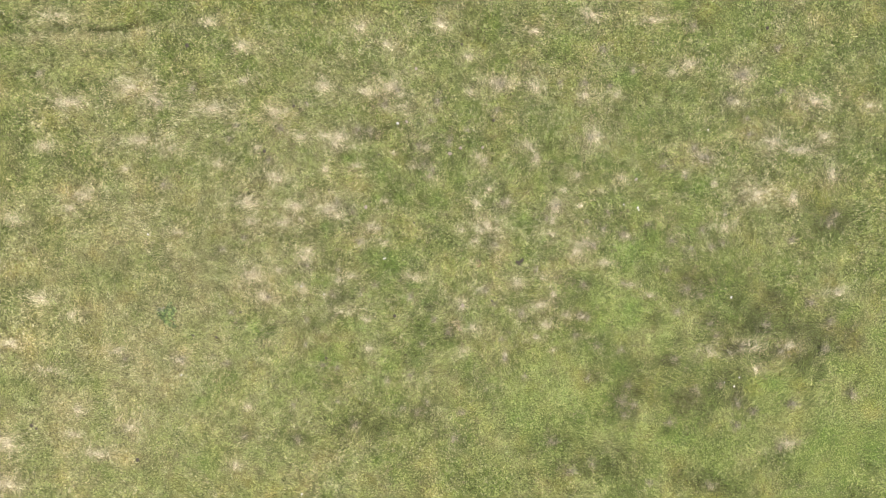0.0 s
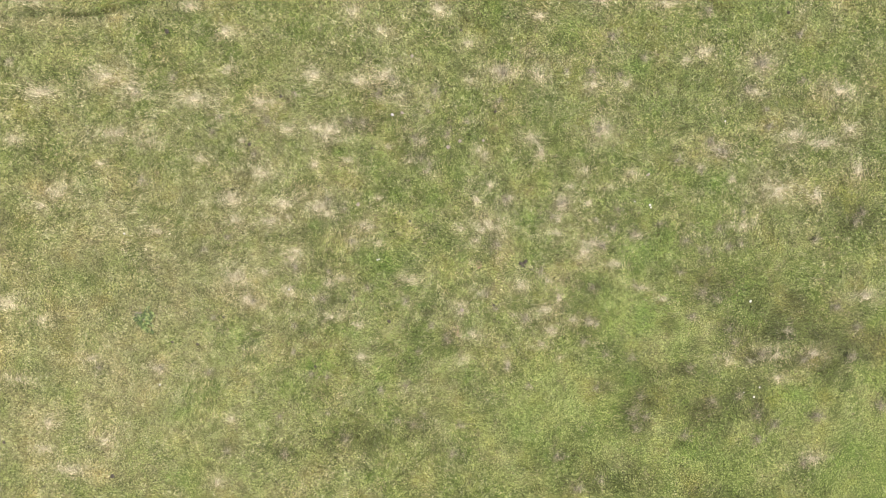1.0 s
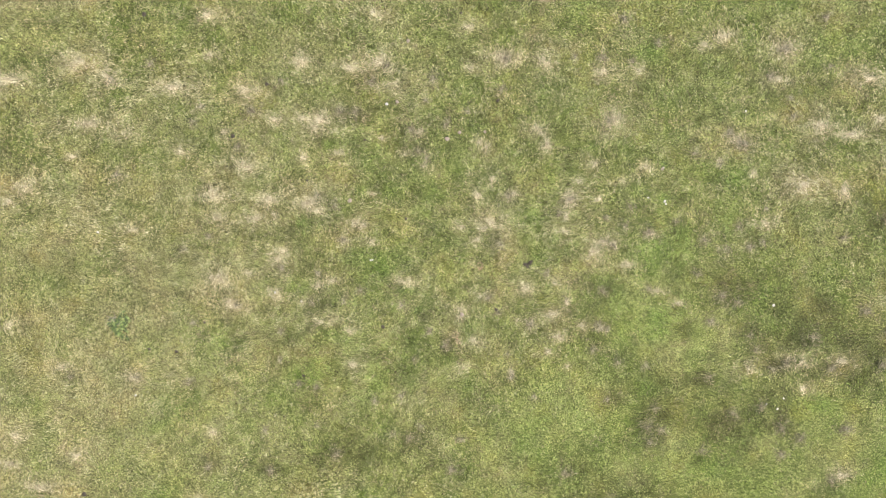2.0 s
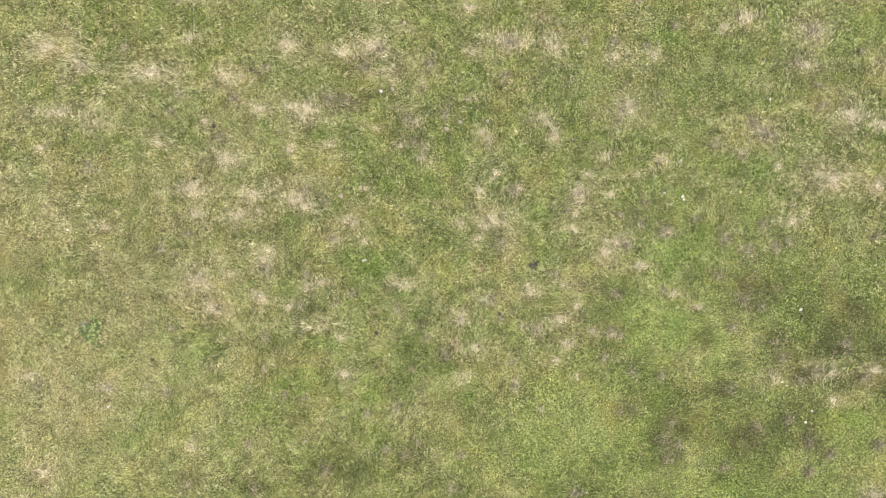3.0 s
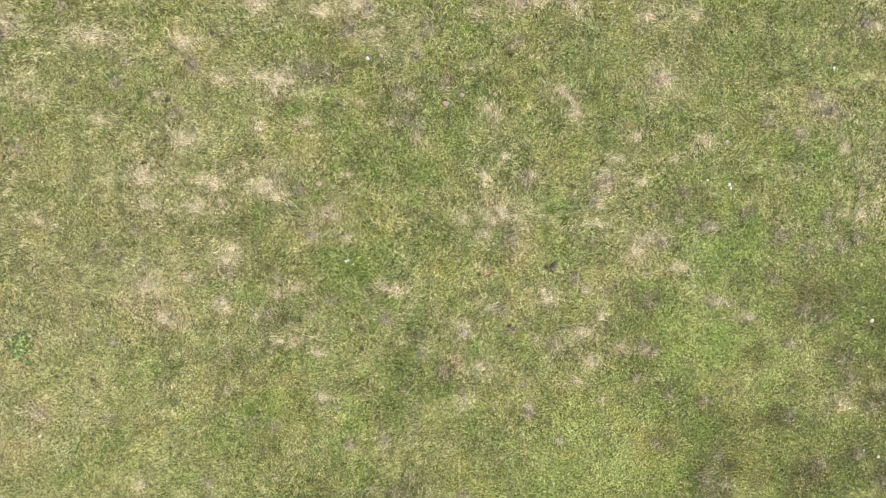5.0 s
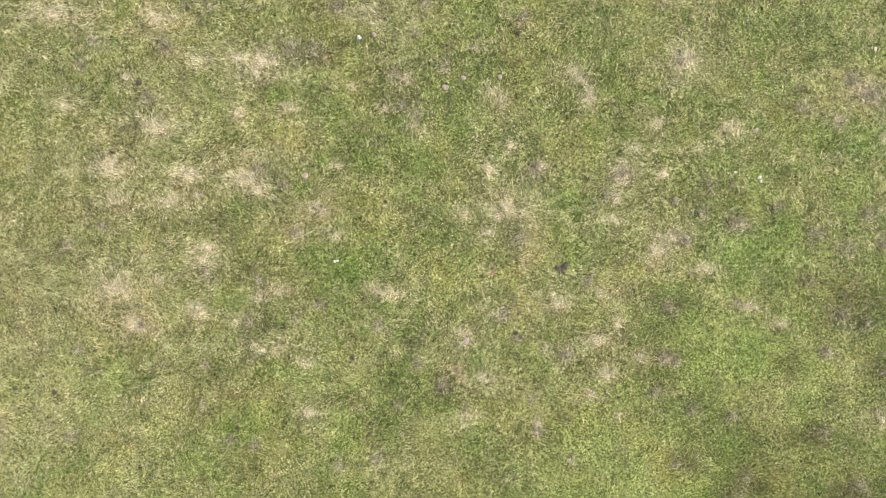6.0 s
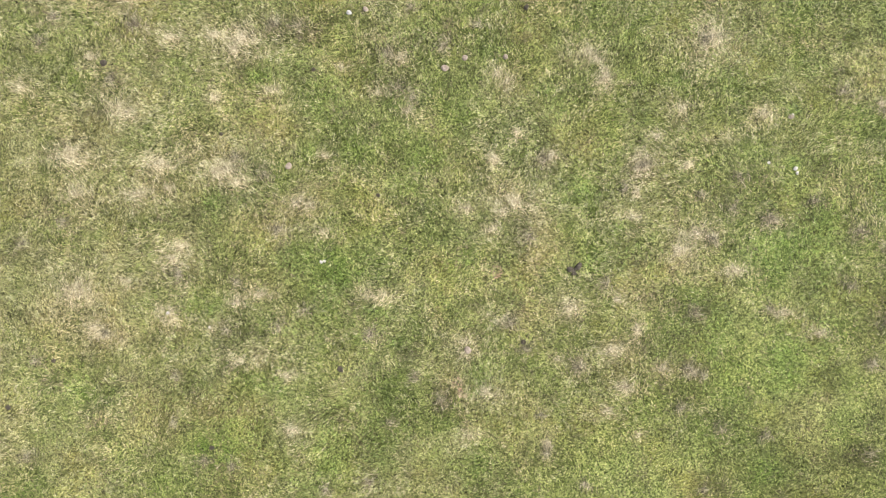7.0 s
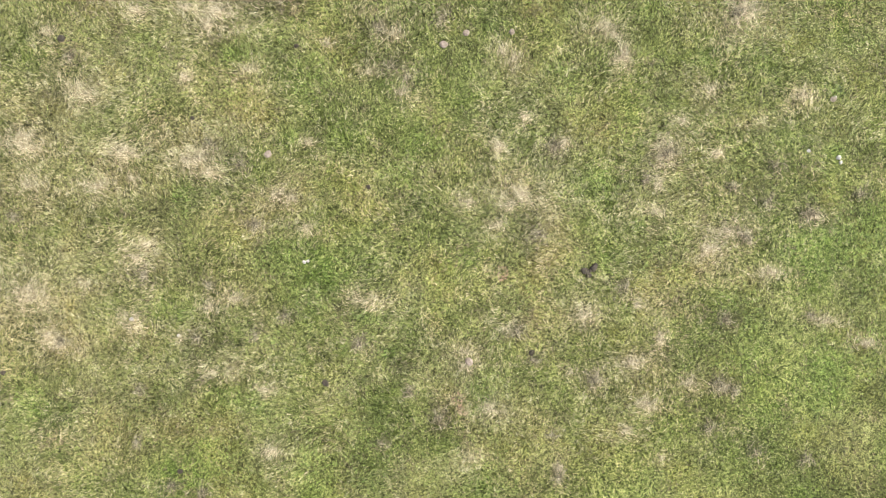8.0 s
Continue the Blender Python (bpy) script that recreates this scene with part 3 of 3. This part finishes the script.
def linked_mesh(name, corners, faces, material):
    mesh = bpy.data.meshes.new(name)
    count, per = faces.shape
    mesh.vertices.add(len(corners))
    mesh.vertices.foreach_set("co", corners.astype(np.float32).ravel())
    mesh.loops.add(count * per)
    mesh.loops.foreach_set("vertex_index", faces.astype(np.int32).ravel())
    mesh.polygons.add(count)
    mesh.polygons.foreach_set("loop_start", np.arange(0, count * per, per, dtype=np.int32))
    mesh.update(calc_edges=True)
    mesh.materials.append(material)
    return mesh


def bundle_mesh(name, x, y, z, turn, length, rise, width, fan, blades, material):
    """Small sprays of slim bent blades: those of one spray grow out of one root, rise, turn aside and droop."""
    n = len(x)
    corners = np.empty((n, 1 + 3 * blades, 3))
    corners[:, 0] = np.stack([x, y, z], 1)
    for k in range(blades):
        a = turn + fan * rng.normal(0, 1, n)
        e = np.clip(rise + rng.normal(0, 0.2, n), 0.03, 1.4)
        reach = length * rng.uniform(0.55, 1.25, n)
        share = rng.uniform(0.42, 0.6, n)
        flat = reach * share * np.cos(e)
        px, py, pz = x + np.cos(a) * flat, y + np.sin(a) * flat, z + reach * share * np.sin(e)
        half = 0.5 * width * rng.uniform(0.7, 1.3, n)
        corners[:, 1 + 3 * k] = np.stack([px - np.sin(a) * half, py + np.cos(a) * half, pz], 1)
        corners[:, 2 + 3 * k] = np.stack([px + np.sin(a) * half, py - np.cos(a) * half, pz + 0.3 * half], 1)
        b, e = a + rng.normal(0, 0.38, n), e - rng.uniform(0.3, 1.0, n)
        flat = reach * (1 - share) * np.cos(e)
        corners[:, 3 + 3 * k] = np.stack([px + np.cos(b) * flat, py + np.sin(b) * flat,
                                          np.maximum(pz + reach * (1 - share) * np.sin(e), z + 0.01)], 1)
    base = (1 + 3 * blades) * np.arange(n)[:, None, None]
    one = np.array([t for k in range(blades) for t in ([0, 2 + 3 * k, 1 + 3 * k], [1 + 3 * k, 2 + 3 * k, 3 + 3 * k])])[None]
    return linked_mesh(name, corners.reshape(-1, 3), (base + one).reshape(-1, 3), material)


def arched_mesh(name, x, y, z, turn, length, rise, width, curl, material):
    """Longer blades that arch over and bend aside: root, middle, tip."""
    n = len(x)
    corners = np.empty((n, 5, 3))
    px, py, pz, a, e = x, y, z, turn, rise
    for k, share in ((0, 0.0), (1, 0.55), (2, 0.45)):
        px, py = px + np.cos(a) * np.cos(e) * length * share, py + np.sin(a) * np.cos(e) * length * share
        pz = pz + np.sin(e) * length * share
        if k < 2:
            wide = width * (0.9 if k == 0 else 1.0) / 2
            corners[:, 2 * k] = np.stack([px - np.sin(a) * wide, py + np.cos(a) * wide, pz], 1)
            corners[:, 2 * k + 1] = np.stack([px + np.sin(a) * wide, py - np.cos(a) * wide, pz], 1)
        else:
            corners[:, 4] = np.stack([px, py, pz], 1)
        if k == 1:
            a, e = a + curl, e - 0.75
    base = 5 * np.arange(n)[:, None]
    faces = (base[:, None] + np.array([[0, 1, 3], [0, 3, 2], [2, 3, 4]])[None]).reshape(-1, 3)
    return linked_mesh(name, corners.reshape(-1, 3), faces, material)


# ---- the ground: one sheet to the horizon, fine under the grass ----
def spread(half, step, far):
    near = np.arange(-half, half + step / 2, step)
    out = half + np.geomspace(1.0, far - half, 40)
    return np.concatenate([-out[::-1], near, out])


gx, gy = spread(36.0, 0.3, 2500.0), spread(22.2, 0.3, 2500.0)
mx, my = np.meshgrid(gx, gy, indexing="ij")
mz = np.where((np.abs(mx) < 37) & (np.abs(my) < 23), height(mx, my), 0.0)
idx = np.arange(mx.size).reshape(mx.shape)
quads = np.stack([idx[:-1, :-1], idx[1:, :-1], idx[1:, 1:], idx[:-1, 1:]], -1).reshape(-1, 4)
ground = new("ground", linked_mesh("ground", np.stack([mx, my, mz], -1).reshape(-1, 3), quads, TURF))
ground.data.polygons.foreach_set("use_smooth", np.ones(len(ground.data.polygons), dtype=bool))
# what grows on the sheet at each place: how closed the sward is, how dry, how lush
fx, fy = mx.ravel(), my.ravel()
beyond = np.clip(np.maximum(np.abs(fx) - 33.2, np.abs(fy) - 19.7) / 0.6, 0, 1)
bald = np.maximum(patches(fx, fy, DARK_OUTER + DARK_SOUTH_EAST, 1.5), patches(fx, fy, DARK_MIDDLE, 1.1))
green_spots = np.maximum(0.8 * patches(fx, fy, LUSH, 1.2), patches(fx, fy, LUSH_SOUTH_EAST + LUSH_MIDDLE_WEST + LUSH_MIDDLE_EAST))
trodden, beside = on_trail(fx), trail_offset(fx, fy)
south_west = np.clip((-2 - fx) / 12, 0, 1) * np.clip((-4 - fy) / 6, 0, 1)
worn = wear(fx, fy)
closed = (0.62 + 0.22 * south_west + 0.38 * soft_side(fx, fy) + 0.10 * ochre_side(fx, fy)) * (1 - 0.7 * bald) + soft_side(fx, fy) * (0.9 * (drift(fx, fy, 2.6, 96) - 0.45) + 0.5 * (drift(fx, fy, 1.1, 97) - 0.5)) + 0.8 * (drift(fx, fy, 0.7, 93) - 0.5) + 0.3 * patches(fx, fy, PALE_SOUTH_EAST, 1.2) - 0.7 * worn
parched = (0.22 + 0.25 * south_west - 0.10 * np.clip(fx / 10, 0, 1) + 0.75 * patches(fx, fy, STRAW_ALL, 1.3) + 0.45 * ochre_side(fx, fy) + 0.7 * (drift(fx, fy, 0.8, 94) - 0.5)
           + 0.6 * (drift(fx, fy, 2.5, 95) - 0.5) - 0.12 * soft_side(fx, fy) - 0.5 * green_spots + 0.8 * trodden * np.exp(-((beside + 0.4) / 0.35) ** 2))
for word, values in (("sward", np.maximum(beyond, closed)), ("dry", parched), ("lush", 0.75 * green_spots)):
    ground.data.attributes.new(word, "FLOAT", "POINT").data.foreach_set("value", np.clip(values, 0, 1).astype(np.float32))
tagged(ground, "uneven pasture turf of brown-green thatch under the grass, with shade painted into its gaps", "ground", kind="structure")

# ---- the grass that nobody could count ----
DENSITY, HALF_X, HALF_Y = 440.0, 34.0, 20.5
tries = int(DENSITY * 4 * HALF_X * HALF_Y)
bx, by = rng.uniform(-HALF_X, HALF_X, tries), rng.uniform(-HALF_Y, HALF_Y, tries)
out = np.maximum(np.maximum(np.abs(bx) / 15.0, np.abs(by + 0.9) / 9.0), 1.0)
kept = rng.random(tries) < out ** -1.5 * np.clip(-0.05 + 0.42 * soft_side(bx, by) + 0.25 * ochre_side(bx, by) + 1.30 * drift(bx, by, 0.28, 51) + 0.70 * drift(bx, by, 0.12, 52), 0, 1)
kept &= rng.random(tries) > 0.6 * wear(bx, by)
for cx, cy, r in BARE:
    near = np.nonzero((np.abs(bx - cx) < 0.6) & (np.abs(by - cy) < 0.6))[0]
    kept[near] &= np.hypot(bx[near] - cx, by[near] - cy) > r
bx, by, out = bx[kept], by[kept], out[kept]
straw_at = patches(bx, by, STRAW_ALL, 1.35)
dark_at = np.maximum(patches(bx, by, DARK_OUTER + DARK_SOUTH_EAST, 1.35), 0.65 * patches(bx, by, DARK_MIDDLE))
lush_at = np.maximum(0.8 * patches(bx, by, LUSH, 1.2), patches(bx, by, LUSH_SOUTH_EAST + LUSH_MIDDLE_WEST + LUSH_MIDDLE_EAST))
pale_at = patches(bx, by, PALE_SOUTH_EAST, 1.1)
wither_at = patches(bx, by, WITHERED_MIDDLE + WITHERED_WEST)
coarse = drift(bx, by, 3.2, 11)
clump = 0.22 * drift(bx, by, 1.1, 12) + 0.33 * drift(bx, by, 0.45, 13) + 0.28 * drift(bx, by, 0.2, 14) + 0.17 * drift(bx, by, 0.10, 15)
beside = trail_offset(bx, by)
along = on_trail(bx)
low = np.clip((-3 - by) / 9, 0, 1)
south = soft_side(bx, by)
p_straw = np.clip(0.27 - 0.05 * np.clip(bx / 10, 0, 1) + 1.3 * (1 - 0.5 * south) * (clump - 0.5) + 0.2 * (coarse - 0.5) + 0.5 * (drift(bx, by, 0.75, 16) - 0.52) + 0.55 * straw_at - 0.55 * lush_at - 0.35 * dark_at - 0.16 * south - 0.2 * pale_at
                  + 0.65 * along * np.exp(-((beside + 0.35) / 0.3) ** 2), 0.03, 0.85)
murk = 0.45 * drift(bx, by, 1.0, 21) + 0.25 * drift(bx, by, 0.25, 22) + 0.3 * drift(bx, by, 0.1, 23)
p_dark = np.clip(0.07 + 1.3 * (murk - 0.60) + 2.0 * np.clip(drift(bx, by, 0.55, 24) - 0.66, 0, 1) + 0.28 * dark_at * (0.4 + murk) + 0.45 * wither_at
                 + 0.4 * wear(bx, by), 0.02, 0.8)
p_fresh = np.clip(0.05 + 1.2 * (drift(bx, by, 1.4, 31) - 0.58) + 1.1 * lush_at - 0.2 * pale_at, 0.02, 0.85)
p_pale = np.clip(0.16 + 0.8 * south * (drift(bx, by, 2.6, 96) - 0.5) + 0.3 * np.clip((-2 - bx) / 12, 0, 1) * np.clip((-4 - by) / 6, 0, 1) + 0.72 * south - 0.5 * dark_at + 0.50 * low + 0.5 * pale_at + (0.5 + 0.6 * south) * (drift(bx, by, 2.2, 61) - 0.5) + 0.9 * (1 - 0.8 * south) * (drift(bx, by, 0.32, 62) - 0.5), 0.03, 0.9)
dice = rng.random(len(bx))
kind_of = np.where(dice < p_dark, 3, np.where(rng.random(len(bx)) < p_straw, 2, np.where(rng.random(len(bx)) < p_fresh, 1, 0)))
kind_of = np.where((kind_of == 0) & (rng.random(len(bx)) < p_pale), 4, kind_of)
p_dull = np.clip(0.8 * south * (0.42 - drift(bx, by, 2.6, 96)) + 1.8 * dark_at * (0.10 + 0.9 * drift(bx, by, 0.6, 71) + 0.8 * drift(bx, by, 0.25, 76)) + 1.1 * (drift(bx, by, 1.3, 72) - 0.62) + 0.5 * (drift(bx, by, 3.6, 74) - 0.55) + (1 - 0.55 * south) * (1.2 * (drift(bx, by, 0.30, 73) - 0.62) + 0.5 * (drift(bx, by, 0.12, 75) - 0.6)), 0.02, 0.85)
kind_of = np.where((kind_of != 3) & (rng.random(len(bx)) < p_dull), 5, kind_of)
p_ochre = np.clip(ochre_side(bx, by) * (0.75 + 0.9 * drift(bx, by, 1.2, 81)) + 0.30 * (drift(bx, by, 2.0, 82) - 0.4) + 0.20 * np.clip(-bx / 12, 0, 1) * np.clip((by + 2) / 6, 0, 1), 0.02, 0.9)
kind_of = np.where(((kind_of < 2) | (kind_of == 4)) & (rng.random(len(bx)) < p_ochre), 6, kind_of)
bz = height(bx, by)
way = lie(bx, by) + rng.normal(0, 1, len(bx)) * np.where((kind_of == 2) | (kind_of == 6), 0.5, 0.7)
for which, name, label, material, size, rise_mean, wide in (
        (0, "green_grass", "mid-green pasture grass, cropped and trodden", GREEN, 0.155, 0.52, 0.0068),
        (1, "fresh_grass", "fresh bright green grass between the dry patches", FRESH, 0.15, 0.58, 0.0070),
        (2, "dry_grass", "straw-coloured dry grass lying flat among the green", STRAW, 0.195, 0.38, 0.0064),
        (3, "withered_stems", "grey-brown withered stems matted in the turf", WITHER, 0.19, 0.38, 0.0066),
        (4, "pale_grass", "pale yellow-green grass in broad soft patches", PALE, 0.155, 0.52, 0.0070),
        (5, "dull_grass", "dull olive-brown grass in darker patches", DULL, 0.16, 0.5, 0.0074),
        (6, "ochre_grass", "parched ochre-olive grass, half green, half straw", OCHRE, 0.16, 0.45, 0.0070)):
    m = kind_of == which
    n = int(m.sum())
    mesh = bundle_mesh(name, bx[m], by[m], bz[m] + (0.06 if which == 2 else 0.0), way[m],
                       size * rng.uniform(0.5, 1.35, n) * out[m] ** 0.25 * (1 - 0.30 * south[m]), np.clip(rng.normal(rise_mean, 0.25, n), 0.05, 1.3),
                       wide * rng.uniform(0.75, 1.45, n) * out[m] ** 0.6 * (1 - 0.15 * south[m]), 0.34 + 0.2 * south[m], 2, material)
    tagged(new(name, mesh), label, "grass", kind="stuff")


# ---- tussocks of dry grass, one thing each ----
def tussock(x, y, rx, ry, strength):
    n = int(np.clip(1150 * (rx * ry) ** 0.8 * (0.35 + 0.65 * strength), 180, 2000))
    r, a = np.abs(rng.normal(0, 0.55, n)), rng.uniform(0, 2 * math.pi, n)
    lx, ly = rx * r * np.cos(a), ry * r * np.sin(a)
    # the tuft falls apart into a few smaller whorls
    keep = 0.5 * drift(x + lx, y + ly, 0.42, 41) + 0.5 * drift(x + lx, y + ly, 0.16, 42) + 0.3 * rng.random(n) > 0.52
    for cx, cy, r in BARE:
        keep &= np.hypot(x + lx - cx, y + ly - cy) > r + 0.05
    lx, ly = lx[keep], ly[keep]
    n = len(lx)
    lean = lie(np.array([x]), np.array([y]))[0]
    turn = lean + 0.8 * (lie(x + lx, y + ly) - lean) + rng.normal(0, 0.7, n)
    far = max(abs(x) / 15.0, abs(y + 0.9) / 9.0, 1.0)
    z = height(x + lx, y + ly) - height(np.array([x]), np.array([y]))[0] + 0.03
    mesh = arched_mesh("dry_grass_tussock", lx, ly, z, turn, rng.uniform(0.12, 0.31, n), rng.uniform(0.2, 0.9, n),
                       0.0066 * rng.uniform(0.7, 1.4, n) * far ** 0.45, rng.normal(0, 0.7, n), TUFT)
    ob = new("dry_grass_tussock")
    ob.location = (x, y, float(height(np.array([x]), np.array([y]))[0]))
    tagged(new("straw", mesh), kind="stuff").parent = ob
    size = "wide" if rx * ry > 0.7 else "small"
    tone = "bleached straw-pale" if strength >= 0.9 else "straw-coloured"
    return tagged(ob, f"{size} {tone} tussock of dry grass lying over in green turf", "grass tussock", "dry tussocks of the pasture")


for row in STRAW_ALL:
    tussock(*row)


# ---- tufts of grey withered stalks, one thing each ----
def withered_tuft(x, y, radius):
    n = int(np.clip(560 * radius ** 1.3, 50, 300))
    r, a = radius * np.abs(rng.normal(0, 0.75, n)), rng.uniform(0, 2 * math.pi, n)
    lx, ly = r * np.cos(a) * rng.uniform(0.8, 1.2), r * np.sin(a)
    far = max(abs(x) / 15.0, abs(y + 0.9) / 9.0, 1.0)
    turn = lie(x + lx, y + ly) + rng.normal(0, 1.1, n)
    z = height(x + lx, y + ly) - turf_at(x, y) + 0.02 + 0.10 * np.exp(-(r / radius) ** 2)
    mesh = arched_mesh("stalk_mat", lx, ly, z, turn, rng.uniform(0.14, 0.34, n), rng.uniform(0.2, 0.9, n),
                       0.0105 * rng.uniform(0.7, 1.4, n) * far ** 0.4, rng.normal(0, 0.9, n), WOODY)
    ob = new("withered_tuft")
    ob.location = (x, y, turf_at(x, y))
    tagged(new("stalk_mat", mesh), kind="stuff").parent = ob
    size = "broad" if radius > 0.36 else "small"
    return tagged(ob, f"{size} matted tuft of grey-brown withered stalks in the grass", "withered tuft", "withered tufts of the pasture")


for row in WITHERED_TUFTS:
    withered_tuft(*row)


# ---- dung, stones and the dock plant ----
def blob(radius, squash, seed, rough=0.22):
    """A lumpy rounded body, flat below."""
    bm = bmesh.new()
    bmesh.ops.create_icosphere(bm, subdivisions=3, radius=1.0)
    for v in bm.verts:
        d = v.co.normalized()
        k = 1 + rough * noise.noise(d * 1.4 + Vector((seed * 7.1, 0, 0))) + 0.4 * rough * noise.noise(d * 4 + Vector((0, seed * 3.3, 0)))
        v.co = Vector((d.x * radius * k, d.y * radius * k * 0.88, max(d.z, -0.3) * radius * squash * k))
    return bm


def finished(name, bm, material, smooth=True):
    mesh = bpy.data.meshes.new(name)
    bm.to_mesh(mesh)
    bm.free()
    mesh.materials.append(material)
    if smooth:
        mesh.polygons.foreach_set("use_smooth", np.ones(len(mesh.polygons), dtype=bool))
    return mesh


def part(name, bm, material, parent, label=""):
    ob = new(name, finished(name, bm, material))
    ob.parent = parent
    return tagged(ob, label)


def pat(x, y, radius, fresh, seed):
    """A cow pat: a flat, ringed cake with a sunken middle."""
    bm = bmesh.new()
    rings, sides = 7, 26
    rows = []
    for k in range(rings + 1):
        u = k / rings
        row = []
        for s in range(sides):
            a = 2 * math.pi * s / sides
            edge = 1 + 0.16 * noise.noise(Vector((math.cos(a) * 1.3, math.sin(a) * 1.3, seed * 5.7)))
            r = radius * edge * u
            top = 0.07 * (1 - u ** 4) + 0.012 * math.cos(u * 13) - 0.02 * (1 - u) + 0.012 * noise.noise(Vector((r * 20 * math.cos(a), r * 20 * math.sin(a), seed)))
            row.append(bm.verts.new((r * math.cos(a), r * math.sin(a) * 0.85, top if u < 1 else -0.03)))
        rows.append(row)
    for k in range(1, rings):
        for s in range(sides):
            bm.faces.new((rows[k][s], rows[k + 1][s], rows[k + 1][(s + 1) % sides], rows[k][(s + 1) % sides]))
    for s in rows[0]:
        bm.verts.remove(s)
    bm.faces.new(rows[1])
    ob = new("cow_pat", finished("cow_pat", bm, DUNG_DARK if fresh else DUNG_DRY))
    ob.matrix_world = pose(x, y, turf_at(x, y) + 0.06, 0, 0, seed * 77)
    word = "dark moist round cow pat lying in the grass" if fresh else "dried grey-brown cow pat lying in the grass"
    return tagged(ob, word, "cow pat", "cow pats on the pasture")


for n, (x, y, r) in enumerate(DARK_PATS):
    pat(x, y, 0.8 * r, True, n + 1)
for n, (x, y, r) in enumerate(DRY_PATS):
    pat(x, y, 0.85 * r, False, n + 31)

splat = new("split_cow_pat")
splat.location = (5.21, -0.91, turf_at(5.21, -0.91) + 0.04)
for n, (dx, dy, r) in enumerate(LUMPS):
    lump = part("lump", blob(0.8 * r, 0.4, n + 3, 0.45), DUNG_DARK, splat)
    lump.location = (dx, dy, 0.02)
tagged(splat, "dark broken cow pat in several lumps on the grass", "cow pat", "cow pats on the pasture")


def stone(x, y, radius, pale, seed):
    ob = new("field_stone", finished("field_stone", blob(radius, 0.75, seed, 0.4), STONE if pale else GREY_STONE))
    ob.matrix_world = pose(x, y, turf_at(x, y) + radius * 0.35, 0, 0, seed * 51)
    word = "white field stone half sunk in green grass" if pale else "grey field stone half sunk in the grass"
    return tagged(ob, word, "stone", "stones in the pasture")


for n, (x, y, r, pale) in enumerate(STONES):
    stone(x, y, 0.75 * r, pale, n + 1)


def leaf_mesh(seed):
    """A broad, wavy leaf along +x with a folded midrib."""
    bm = bmesh.new()
    rows = []
    for k in range(7):
        u = k / 6
        w = 0.30 * math.sin(math.pi * min(u * 0.92 + 0.06, 1.0)) ** 0.8
        bend = 0.35 * u - 0.55 * u * u
        rows.append([bm.verts.new((u, s * w * (1 + 0.12 * math.sin(9 * u + seed)), bend + 0.10 * abs(s) * w * 3 + 0.03 * math.sin(11 * u + seed + s)))
                     for s in (-1, -0.5, 0, 0.5, 1)])
    for a, b in zip(rows, rows[1:]):
        for s in range(4):
            bm.faces.new((a[s], b[s], b[s + 1], a[s + 1]))
    return finished("leaf", bm, LEAF)


LEAF_MESHES = [leaf_mesh(s) for s in range(4)]


def leafy_plant(x, y, spread_, count, label, name, seed):
    dice = random.Random(seed)
    plant = new(name)
    plant.location = (x, y, turf_at(x, y))
    for k in range(11 if count > 20 else 0):
        bm = bmesh.new()
        bmesh.ops.create_cone(bm, cap_ends=True, segments=6, radius1=0.017, radius2=0.007, depth=spread_ * dice.uniform(0.5, 1.0))
        stalk = part("stalk", bm, STEM, plant, "dry grey-brown stalk" if k == 0 else "")
        a = dice.uniform(2.2, 4.4)
        r = spread_ * dice.uniform(0.05, 0.85)
        stalk.matrix_local = pose(r * math.cos(a), r * math.sin(a) + 0.12, 0.40 - 0.24 * r / spread_, 0, dice.uniform(68, 82), math.degrees(a) + dice.uniform(-45, 45))
    for k in range(count):
        a = dice.uniform(0, 6.28)
        r = spread_ * math.sqrt(dice.random()) * (0.75 + 0.25 * math.sin(3 * a + seed) + 0.15 * math.sin(5 * a))
        size = dice.uniform(0.08, 0.155) * (spread_ / 0.7) ** 0.5
        leaf = new("leaf", LEAF_MESHES[k % 4])
        leaf.parent = plant
        leaf.matrix_local = (pose(r * math.cos(a) * 0.9, r * math.sin(a) * 1.15, 0.15 + 0.28 * (1 - r / spread_) + dice.uniform(0, 0.06),
                                  dice.uniform(-25, 25), dice.uniform(-25, 25), math.degrees(a) + dice.uniform(-80, 80))
                             @ Matrix.Scale(size, 4))
    return tagged(plant, label, "plant")


leafy_plant(-18.72, -4.48, 0.78, 290, "bushy bright green dock plant growing in the pale turf", "dock_plant", 5)
leafy_plant(-20.74, -10.83, 0.22, 16, "small low green weed in the dry grass", "weed", 6)
leafy_plant(13.18, 4.98, 0.20, 14, "small bright green weed beside a grey pat", "weed", 8)



# ---- low rusty weeds between the tufts ----
RUST = blade_material("rusty_leaves", [(0, (0.11, 0.070, 0.045)), (0.5, (0.23, 0.145, 0.10)), (1, (0.36, 0.25, 0.18))], (1.05, 0.97, 0.95))
for x, y, spread_ in ((1.00, -5.05, 0.22), (2.38, -1.00, 0.20), (1.15, -5.45, 0.14)):
    n = 38
    r, a = spread_ * np.sqrt(rng.random(n)), rng.uniform(0, 2 * math.pi, n)
    weed = new("rusty_weed")
    weed.location = (x, y, turf_at(x, y))
    mesh = bundle_mesh("foliage", r * np.cos(a), r * np.sin(a), np.full(n, 0.05), a + rng.normal(0, 0.8, n), rng.uniform(0.05, 0.11, n),
                       rng.uniform(0.2, 0.7, n), np.full(n, 0.02), 0.7, 3, RUST)
    tagged(new("foliage", mesh), kind="stuff").parent = weed
    tagged(weed, "low patch of rusty red-brown weed in the grass", "weed", "rusty weeds of the pasture")
